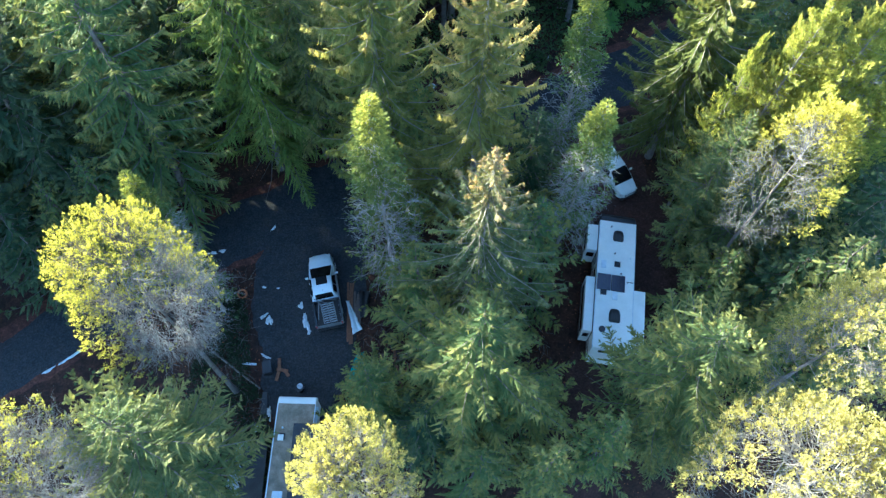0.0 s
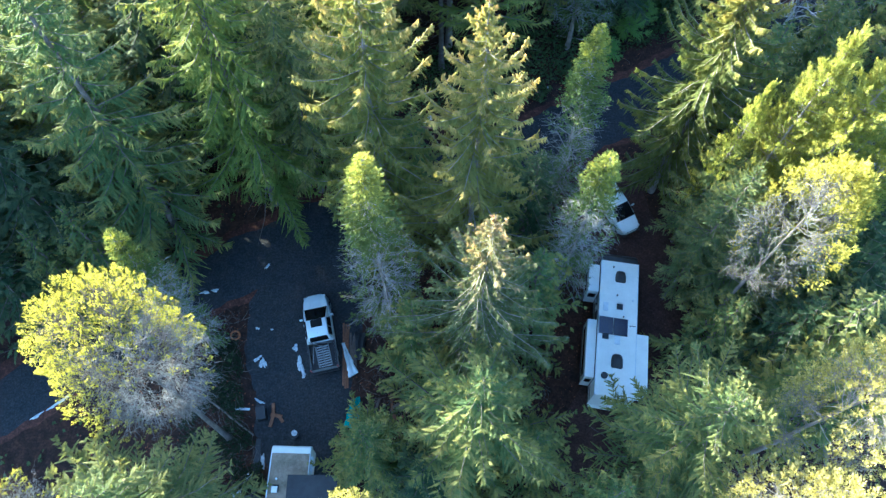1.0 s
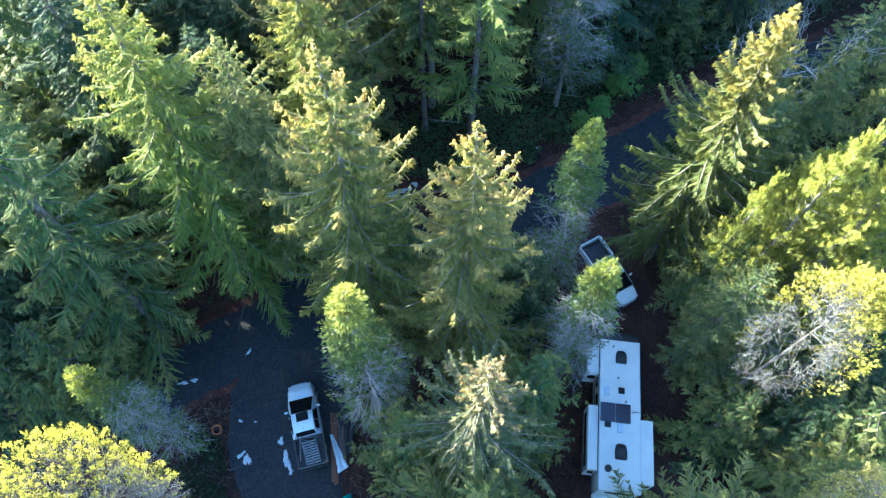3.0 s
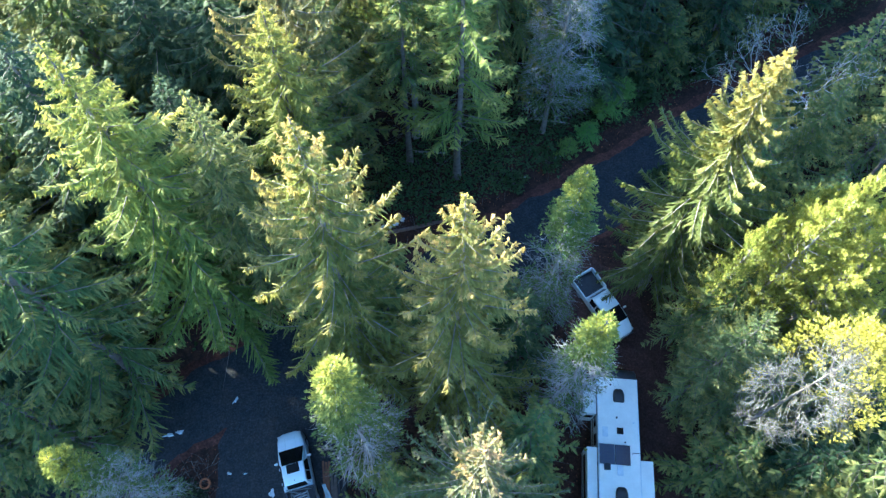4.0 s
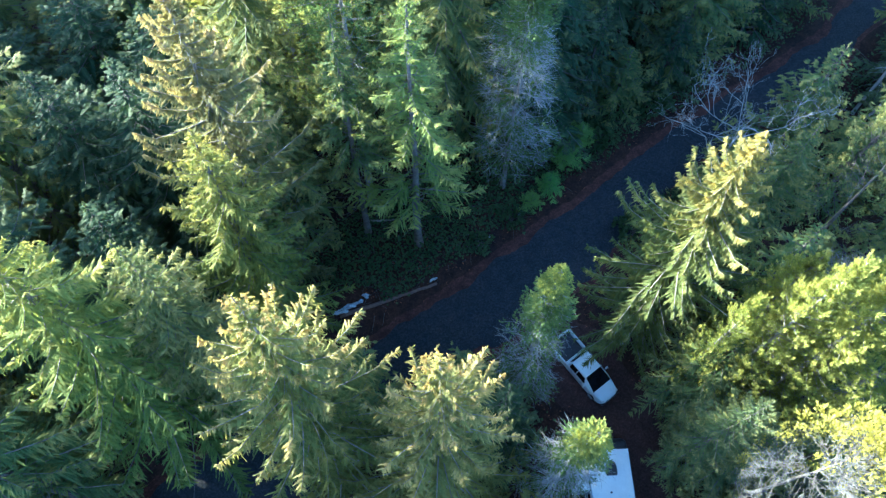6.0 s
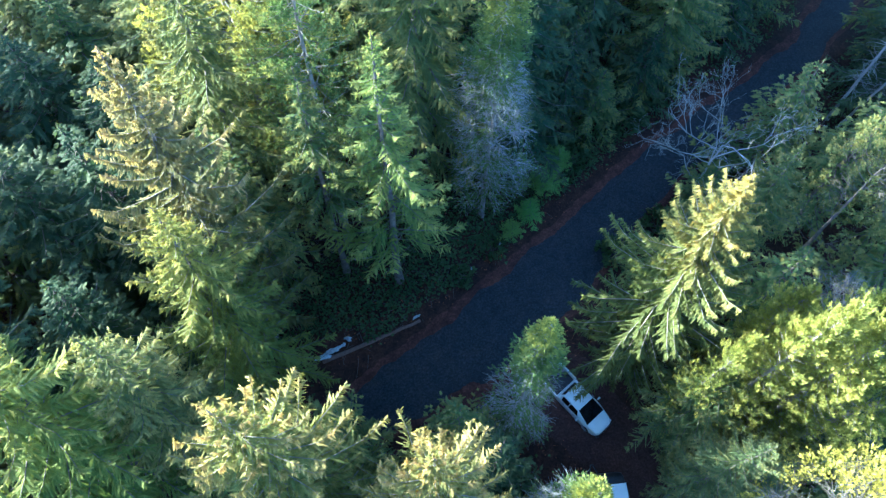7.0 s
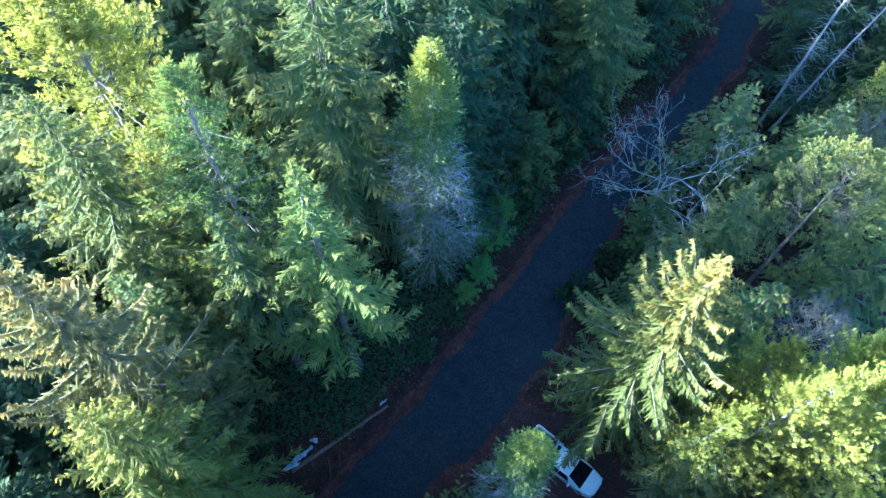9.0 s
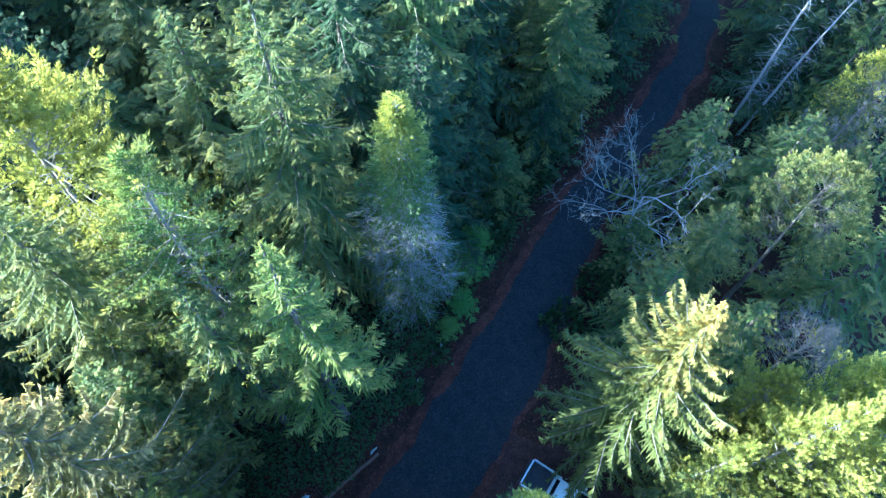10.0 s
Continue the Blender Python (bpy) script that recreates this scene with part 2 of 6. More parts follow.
def grid_mesh(name, xs, ys, zf, keep=None):
    gx, gy = np.meshgrid(xs, ys)
    v = np.stack([gx, gy, zf(gx, gy)], -1).reshape(-1, 3)
    nx, ny = len(xs), len(ys)
    i = (np.arange(ny - 1)[:, None] * nx + np.arange(nx - 1)).ravel()
    f = np.stack([i, i + 1, i + nx + 1, i + nx], -1)
    if keep is not None:
        k = keep(gx, gy).ravel()
        f = f[k[f].any(1)]
        used, inv = np.unique(f, return_inverse=True)
        v, f = v[used], inv.reshape(f.shape)
    me = bpy.data.meshes.new(name)
    me.from_pydata(v.tolist(), [], f.tolist())
    me.shade_smooth()
    return me


def sheet(name, me, mat, label, category):
    me.materials.append(mat)
    return tagged(new(name, me), label, category, kind="structure")


far = [-1500, -900, -500, -300, -200, -140, -100, -80]
xs = np.array(far + list(np.arange(-66, 66.1, 1.0)) + [-v for v in far[::-1]], float)
ys = np.array(far[:5] + list(np.arange(-110, -19, 15)) + list(np.arange(-16, 84, 1.0)) + [95, 110, 140, 200, 300, 500, 900, 1500], float)
sheet("ground", grid_mesh("ground", xs, ys, lambda x, y: land(x, y)), M_GROUND, "dark brown forest floor of needles and soil", "ground")


def lane(path, lift, drop):
    def zf(x, y):
        d = strip_distance(x, y, path) + 0.55 * wobble(1.2 * x, 1.2 * y)
        return slope(x, y) + lift - drop * smooth(d, -0.6, 0.9)
    return zf, lambda x, y: strip_distance(x, y, path) < 1.6


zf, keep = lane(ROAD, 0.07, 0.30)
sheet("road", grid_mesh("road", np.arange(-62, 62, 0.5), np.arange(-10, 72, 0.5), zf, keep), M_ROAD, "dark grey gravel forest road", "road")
SHOULDER = [(4.6, 31.8, 1.0), (7.2, 32.4, 1.5), (9.8, 33.6, 1.6)]
zf, keep = lane(SHOULDER, 0.055, 0.30)
sheet("shoulder", grid_mesh("shoulder", np.arange(0, 14, 0.4), np.arange(28, 38, 0.4), zf, keep), M_RUST, "rust-red needle-covered shoulder where the driveway meets the road", "verge")
zf, keep = lane([(x - 0.12, y + 0.22, w + 0.62) for x, y, w in ROAD], 0.045, 0.30)
sheet("verge", grid_mesh("verge", np.arange(-62, 62, 0.5), np.arange(-10, 72, 0.5), zf, keep), M_RUST, "rust-brown strip of fallen needles along the road", "verge")
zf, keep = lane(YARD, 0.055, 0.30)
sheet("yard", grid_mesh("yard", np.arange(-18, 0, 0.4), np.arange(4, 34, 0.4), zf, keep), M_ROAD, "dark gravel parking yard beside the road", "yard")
zf, keep = lane(DRIVE, 0.04, 0.25)
sheet("driveway", grid_mesh("driveway", np.arange(0, 22, 0.4), np.arange(-4, 40, 0.4), zf, keep), M_DIRT, "packed brown dirt driveway with needles", "driveway")


# ---- building blocks ----
def empty(name, m, label, category, group=""):
    ob = new(name)
    ob.matrix_basis = m
    return tagged(ob, label, category, group)


def mesh_ob(name, me, parent=None, m=None, label=""):
    ob = new(name, me)
    if parent is not None:
        ob.parent = parent
    if m is not None:
        ob.matrix_basis = m
    return tagged(ob, label)


def part(name, bm, material, parent, label="", flat=True):
    me = bpy.data.meshes.new(name)
    bm.to_mesh(me)
    bm.free()
    me.materials.append(material)
    if not flat:
        me.shade_smooth()
    return mesh_ob(name, me, parent, None, label)


def box(bm, x0, x1, y0, y1, z0, z1, bevel=0.0, seg=1):
    r = bmesh.ops.create_cube(bm, size=1, matrix=Matrix.Translation(((x0 + x1) / 2, (y0 + y1) / 2, (z0 + z1) / 2)) @ Matrix.Diagonal((x1 - x0, y1 - y0, z1 - z0, 1)))
    if bevel:
        es = list({e for v in r["verts"] for e in v.link_edges})
        bmesh.ops.bevel(bm, geom=es, offset=bevel, segments=seg, affect="EDGES", profile=0.6)
    return bm


def bbox(*a, **k):
    return box(bmesh.new(), *a, **k)


def disc(bm, m, r, depth, seg=20):
    bmesh.ops.create_cone(bm, cap_ends=True, segments=seg, radius1=r, radius2=r, depth=depth, matrix=m)
    return bm


def raw(name, v, f, mat, smooth_=False, age=None):
    me = bpy.data.meshes.new(name)
    v = np.ascontiguousarray(v, np.float32)
    f = np.ascontiguousarray(f, np.int32)
    n = f.shape[1]
    me.vertices.add(len(v))
    me.vertices.foreach_set("co", v.ravel())
    me.loops.add(f.size)
    me.loops.foreach_set("vertex_index", f.ravel())
    me.polygons.add(len(f))
    me.polygons.foreach_set("loop_start", np.arange(0, f.size, n, dtype=np.int32))
    me.update(calc_edges=True)
    if age is not None:
        me.attributes.new("age", "FLOAT", "POINT").data.foreach_set("value", np.ascontiguousarray(age, np.float32))
    me.materials.append(mat)
    if smooth_:
        me.shade_smooth()
    return me


# ---- trees ----
def unit(a):
    return a / np.maximum(np.linalg.norm(a, axis=-1, keepdims=True), 1e-9)


def tubes(paths, radii, sides=3):
    """Tapered tubes: paths (N, K, 3), radii (N, K)."""
    paths, radii = np.asarray(paths, float), np.asarray(radii, float)
    n, k, _ = paths.shape
    t = unit(np.gradient(paths, axis=1))
    ref = np.where(np.abs(t[..., 2:3]) > 0.9, np.array([1.0, 0, 0]), np.array([0, 0, 1.0]))
    a = unit(np.cross(t, ref))
    b = np.cross(t, a)
    ang = np.arange(sides) * 2 * np.pi / sides
    v = paths[:, :, None] + radii[:, :, None, None] * (np.cos(ang)[:, None] * a[:, :, None] + np.sin(ang)[:, None] * b[:, :, None])
    i = np.arange(n * k * sides).reshape(n, k, sides)
    j = np.roll(i, -1, axis=2)
    f = np.stack([i[:, :-1], j[:, :-1], j[:, 1:], i[:, 1:]], -1).reshape(-1, 4)
    return v.reshape(-1, 3), f


def fronds(base, way, side, length, width, rng, fan=3):
    """Sprays: each a fan of pointed blades from one stalk, slightly bent."""
    out_v = []
    nrm = np.cross(way, side)
    plan = [(0.0, 0.0, 1.0), (0.18, 0.75, 0.62), (0.30, -0.75, 0.58), (0.48, 0.6, 0.42), (0.55, -0.6, 0.40)][:fan]
    for start, turn, part_len in plan:
        turn = turn + rng.normal(0, 0.12, len(base))[:, None]
        d = unit(way * np.cos(turn) + side * np.sin(turn))
        s = unit(side * np.cos(turn) - way * np.sin(turn))
        ln = (length * part_len)[:, None]
        wd = (width * (0.55 + 0.45 * part_len))[:, None]
        p0 = base + way * (length[:, None] * start)
        lift = nrm * wd * rng.uniform(-0.35, 0.35, len(base))[:, None]
        out_v.append(np.stack([p0, p0 + d * ln * 0.45 + s * wd * 0.5 + lift, p0 + d * ln - np.array([0, 0, 1]) * ln * 0.08, p0 + d * ln * 0.5 - s * wd * 0.5 - lift], 1))
    v = np.concatenate(out_v).reshape(-1, 3)
    return v, np.arange(len(v)).reshape(-1, 4)


def feathers(root, way, length, face, pin, sag, rng):
    """Flat fern-like sprays: along each branchlet, pairs of pointed sprigs in one plane, bending downwards to its end. Returns faces and
    how far along its branchlet each sprig sits."""
    step = pin * 0.46
    m = np.maximum(2, np.ceil(length / step).astype(int))
    i = np.repeat(np.arange(len(root)), m)
    k = np.arange(len(i)) - np.repeat(np.cumsum(m) - m, m)
    f = (k + 0.4) / m[i]
    down = np.array([0, 0, -1.0])
    ln, sg = length[i][:, None], sag[i][:, None]
    pos = root[i] + way[i] * ln * f[:, None] + down * sg * ln * (f ** 2)[:, None]
    d = unit(way[i] + down * 2 * sg * f[:, None])
    side = unit(np.cross(d, face[i]))
    out, where = [], []
    size = pin * np.minimum(1.0, 0.45 + 2.2 * f) * (1.12 - 0.75 * f)
    for s in (-1.0, 1.0):
        q = size * rng.uniform(0.7, 1.25, len(i))
        w = unit(d * 0.66 + side * (0.8 * s) + down * rng.uniform(0.0, 0.35, len(i))[:, None] + face[i] * rng.normal(0, 0.10, len(i))[:, None])
        b = d * (0.30 * pin)
        out.append(np.stack([pos - b, pos + b, pos + w * q[:, None]], 1))
        where.append(f)
    end = root + way * length[:, None] + down * (sag * length)[:, None]
    d = unit(way + down * 2 * sag[:, None])
    side = unit(np.cross(d, face)) * (0.17 * pin)
    out.append(np.stack([end - side, end + side, end + d * (0.7 * pin)], 1))
    where.append(np.ones(len(root)))
    owner = np.concatenate([i, i, np.arange(len(root))])
    return np.concatenate(out), owner, np.concatenate(where)


def joined(parts_):
    vs, fs, n = [], [], 0
    for v, f in parts_:
        vs.append(v)
        fs.append(f + n)
        n += len(v)
    return np.concatenate(vs), np.concatenate(fs)


def trunk_mesh(rng, H, r0, mat, lean=0.0, top_r=0.02):
    k = 14
    s = np.linspace(0, 1, k)
    p = np.stack([np.cumsum(rng.normal(0, 0.035, k)) + lean * s * H, np.cumsum(rng.normal(0, 0.035, k)), s * H - 0.3 * (s == 0)], -1)
    p[:, :2] -= p[0, :2]
    r = r0 * (1 - s) ** 0.9 + top_r
    r[0] *= 1.35
    v, f = tubes(p[None], r[None], 9)
    return raw("trunk", v, f, mat, True), p


def conifer(seed, H=26.0, R=5.0, crown_from=0.12, step=1.15, mat=M_HEM, dens=1.0, droop=0.45, blade=0.29, spread=13.0, dead_low=0.15, gap=0.0, bark=M_BARK, light_limbs=False, whorl=6, slim=0.26, hang=0.8, fill=0.5, comb=0, upturn=0.30, rough=0.72, fine=0.45):
    """A conical tree: tiers of limbs that droop and turn up at their ends, each a flat frond of branchlets set with fine sprigs, with
    a fringe hanging below it. Returns its meshes."""
    rng = np.random.default_rng(seed)
    trunk, tp = trunk_mesh(rng, H, 0.0075 * H + 0.03, bark)
    z0 = crown_from * H
    pin = fine * blade
    limb_p, limb_r, tris, ages = [], [], [], []
    az, z = rng.uniform(0, 6.28), 0.35 * z0 + 1
    ph = rng.uniform(0, 6.28, 4)
    down, up = np.array([0, 0, -1.0]), np.array([0, 0, 1.0])
    while z < H - 0.2:
        u = (H - z) / (H - z0)
        live = z > z0
        gap_up = step * (0.8 + 0.4 * rng.random()) * (0.38 + 0.75 * min(u, 1))
        count = 4 if u < 0.05 else whorl
        az += 0.7
        tier = [(0.0, 1.0)] * count + [(rng.uniform(0.25, 0.75), rng.uniform(0.35, 0.75)) for _ in range(int(count * fill * min(1, 0.25 + 3 * u)))]
        for up_by, share in tier:
            az += 6.2832 / count + rng.normal(0, 0.25)
            if gap and rng.random() < gap:
                continue
            lump = 1 + 0.14 * math.sin(2 * az + ph[0] + z * 0.35) + 0.10 * math.sin(3 * az + ph[1] - z * 0.6)
            L = share * R * math.tanh((H - z) / spread) * (1 - 0.40 * math.exp((z - H) / 1.8)) * lump * rng.uniform(rough, 1.16) + 0.07
            if not live:
                L *= rng.uniform(0.25, 0.6)
            out = np.array([math.cos(az), math.sin(az), 0])
            side = np.array([-out[1], out[0], 0])
            rise = 0.20 * (1 - u) ** 2 + 0.03 + rng.normal(0, 0.05)
            dr = droop * (0.25 + 0.75 * min(u, 1)) * rng.uniform(0.8, 1.2)
            s = np.linspace(0, 1, 6)[:, None]
            bow = rng.normal(0, 0.10)
            zz = z + up_by * gap_up + rng.normal(0, 0.05)
            at = np.array([np.interp(zz, tp[:, 2], tp[:, 0]), np.interp(zz, tp[:, 2], tp[:, 1]), zz])
            path = at + out * L * s * 0.97 + side * L * bow * s ** 2 + up * L * (rise * s - dr * s ** 1.6 + upturn * s ** 4) + rng.normal(0, 0.022 * L, (6, 3)) * s
            if not light_limbs or share == 1.0:
                keep_ = [0, 3, 5] if light_limbs else [0, 2, 4, 5]
                limb_p.append(path[keep_])
                limb_r.append(((0.010 * L + 0.007) * (1 - 0.9 * s[:, 0]))[keep_])
            if (not live) or rng.random() < dead_low * max(0, u - 0.45):
                continue
            grad = unit(np.gradient(path, axis=0))
            nt_ = max(4, int(dens * 2 * L / 0.13))
            t = np.sort(rng.uniform(0.10 + 0.12 * min(u, 1), 1.0, nt_))
            sg = np.where(np.arange(nt_) % 2, 1.0, -1.0)
            tl = (slim * L * (1 - t) ** 0.75 * np.minimum(1, 0.3 + 2.0 * t) + 0.13) * rng.uniform(0.4, 1.5, nt_)
            root = np.stack([np.interp(t, s[:, 0], path[:, c]) for c in range(3)], -1)
            tan = unit(np.stack([np.interp(t, s[:, 0], grad[:, c]) for c in range(3)], -1))
            roll = rng.normal(0, 0.22)
            face = unit(up - tan * tan[:, 2:3])
            flat = np.cross(tan, face)
            face = unit(face + flat * roll + rng.normal(0, 0.26, (nt_, 3)))
            fall = hang * rng.uniform(0.0, 0.6, nt_)
            td = unit(flat * (sg * rng.uniform(0.35, 1.0, nt_))[:, None] + tan * (0.68 + rng.normal(0, 0.22, nt_))[:, None] + down * fall[:, None] + rng.normal(0, 0.08, (nt_, 3)))
            face = unit(face - td * (face * td).sum(-1, keepdims=True))
            v, own, f = feathers(root, td, tl, face, pin * min(1, 0.55 + 0.22 * L), 0.12 + 0.35 * fall, rng)
            tris.append(v)
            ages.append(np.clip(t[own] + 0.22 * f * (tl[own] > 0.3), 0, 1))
            if comb:
                n = int(0.7 * comb * L) + 8
                t = rng.uniform(0.12, 1.0, n)
                pos = np.stack([np.interp(t, s[:, 0], path[:, c]) for c in range(3)], -1)
                tan = unit(np.stack([np.interp(t, s[:, 0], grad[:, c]) for c in range(3)], -1))
                pos = pos + side * (rng.normal(0, 0.06, n) * (1.2 - t))[:, None]
                w = unit(down + tan * rng.uniform(0.1, 0.6, n)[:, None] + side * rng.normal(0, 0.3, n)[:, None])
                ln = rng.uniform(0.12, 0.34, n) * min(1, 0.5 + 0.2 * L) * (0.5 + 0.5 * hang)
                b = tan * 0.036
                tris.append(np.stack([pos - b, pos + b, pos + w * ln[:, None]], 1))
                ages.append(np.clip(t, 0, 1))
        z += gap_up
    n = 36
    q = rng.random(n)
    pos = np.array([tp[-1] - [0, 0, 0.9 * k] for k in q])
    a = rng.uniform(0, 6.28, n)
    w = unit(np.stack([np.cos(a), np.sin(a), rng.uniform(-0.4, 0.7, n)], -1))
    b = up * 0.03
    tris.append(np.stack([pos - b, pos + b, pos + w * (0.09 + 0.16 * q)[:, None]], 1))
    ages.append(np.ones(n))
    limbs = raw("limbs", *tubes(np.array(limb_p), np.array(limb_r)), bark)
    v = np.concatenate(tris).reshape(-1, 3)
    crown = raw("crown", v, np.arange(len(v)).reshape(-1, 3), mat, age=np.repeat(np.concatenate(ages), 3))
    return {"H": H, "R": R, "trunk": trunk, "limbs": limbs, "crown": crown}


def twig_cloud(rng, start, way, length, r0, bend=0.5, k=4):
    """Crooked bare twigs as thin tubes."""
    n = len(start)
    p = [start]
    d = way
    for i in range(k - 1):
        d = unit(d + rng.normal(0, bend, (n, 3)) * 0.5 + np.array([0, 0, -0.12 * i]))
        p.append(p[-1] + d * (length / (k - 1))[:, None])
    return tubes(np.stack(p, 1), r0[:, None] * np.linspace(1, 0.35, k)[None])


def billow(seed, H=20.0, R=4.4, base=0.35, shape=0.55, plumes=300, tuft=0.55, per=16, mat=M_CEDAR, bark=M_PALE, twigs=0, dead_side=None, dead=0.0, lift=0.8, fan=2, limbs_n=38, lobes=5):
    """A broad, lumpy crown of upright plumes on crooked limbs; a dead side keeps only its grey twigs."""
    rng = np.random.default_rng(seed)
    trunk, tp = trunk_mesh(rng, H * 0.88, 0.0085 * H + 0.03, M_BARK if bark is M_GREY else bark)
    zc, zr = H * (base + 1) / 2, H * (1 - base) / 2
    lob = unit(rng.normal(0, 1, (lobes, 3)) * [1, 1, 0.5])

    def shell(n, inner=0.35):
        u = rng.uniform(-0.75, 1, n)
        a = rng.uniform(0, 6.28, n)
        c = np.sqrt(1 - np.clip(u, -1, 1) ** 2) ** shape
        roof = rng.random(n) < 0.42
        rr = np.sqrt(rng.random(n))
        c = np.where(roof, rr, c)
        u = np.where(roof, np.sqrt(1 - rr ** (2 / shape)), u)
        d = np.stack([np.cos(a) * c, np.sin(a) * c, u], -1)
        lump = 0.74 + 0.36 * np.max(np.clip(unit(d) @ lob.T, 0, 1) ** 3, axis=1)
        q = (1 - inner * rng.random(n) ** 1.6) * lump
        return d, np.stack([d[:, 0] * R * q, d[:, 1] * R * q, zc + d[:, 2] * zr * (0.85 + 0.15 * q)], -1)

    d, p = shell(limbs_n, 0.5)
    d2, p2 = shell(plumes)
    if dead_side is not None:
        ds = np.array([math.cos(dead_side), math.sin(dead_side), -0.25])
        score = unit(d2) @ ds + rng.normal(0, 0.28, plumes)
        alive = score < np.quantile(score, 1 - dead)
    else:
        alive = rng.random(plumes) > dead
    s = np.linspace(0, 1, 5)[None, :, None]
    zb = np.clip(p[:, 2] - 0.55 * np.hypot(p[:, 0], p[:, 1]) - 0.6, 0.22 * H, 0.9 * H)
    root = np.stack([np.interp(zb, tp[:, 2], tp[:, 0]), np.interp(zb, tp[:, 2], tp[:, 1]), zb], -1)
    path = root[:, None] * (1 - s) + p[:, None] * s + np.array([0, 0, -0.10 * R]) * (s * (1 - s) * 4) + rng.normal(0, 0.28, (limbs_n, 5, 3)) * (s * (1.3 - s))
    bits = [tubes(path, 0.036 * (1 - 0.75 * s[0, :, 0])[None] * rng.uniform(0.6, 1.3, limbs_n)[:, None], 4)]
    near = np.argmin(((p2[:, None] - p[None]) ** 2).sum(-1), 1)
    t = rng.uniform(0.45, 0.95, plumes)
    fork = root[near] * (1 - t[:, None]) + p[near] * t[:, None]
    s3 = np.linspace(0, 1, 4)[None, :, None]
    path = fork[:, None] * (1 - s3) + p2[:, None] * s3 + rng.normal(0, 0.22, (plumes, 4, 3)) * (s3 * (1 - s3) * 4)
    bits.append(tubes(path, 0.014 * (1 - 0.7 * s3[0, :, 0])[None] * rng.uniform(0.7, 1.3, plumes)[:, None]))
    limbs = raw("limbs", *joined(bits), bark)
    res = {"H": H, "R": R, "trunk": trunk, "limbs": limbs}
    pa, da = p2[alive], d2[alive]
    axis = unit(unit(da) * [1, 1, 0.4] + np.array([0, 0, lift]) + rng.normal(0, 0.2, da.shape))
    n = len(pa) * per
    i = np.repeat(np.arange(len(pa)), per)
    h = rng.random(n)
    spread = unit(rng.normal(0, 1, (n, 3)))
    size = rng.uniform(0.7, 1.3, len(pa))[i]
    pos = pa[i] + axis[i] * (tuft * 1.5 * (h - 0.35) * size)[:, None] + spread * (tuft * 0.45 * (1 - 0.65 * h) * size)[:, None]
    w = unit(axis[i] * 0.8 + spread * (1.1 - 0.7 * h)[:, None])
    sd = unit(np.cross(w, unit(rng.normal(0, 1, (n, 3)))))
    ln = tuft * rng.uniform(0.30, 0.62, n) * size
    res["crown"] = raw("crown", *fronds(pos, w, sd, ln, ln * 0.28, rng, fan), mat, age=np.repeat(np.tile(h, fan), 4))
    if twigs:
        if dead_side is not None:
            src = p2[~alive] if (~alive).any() else p2
        else:
            src = p2
        st = src[rng.integers(0, len(src), twigs)]
        inward = rng.uniform(0.72, 1.02, twigs)[:, None]
        ctr = np.array([0, 0, zc])
        st = ctr + (st - ctr) * inward
        way = unit(unit(st - ctr) + rng.normal(0, 0.55, (twigs, 3)))
        res["twigs"] = raw("twigs", *twig_cloud(rng, st, way, rng.uniform(0.3, 1.0, twigs), rng.uniform(0.005, 0.012, twigs), 0.8), M_GREY)
    return res


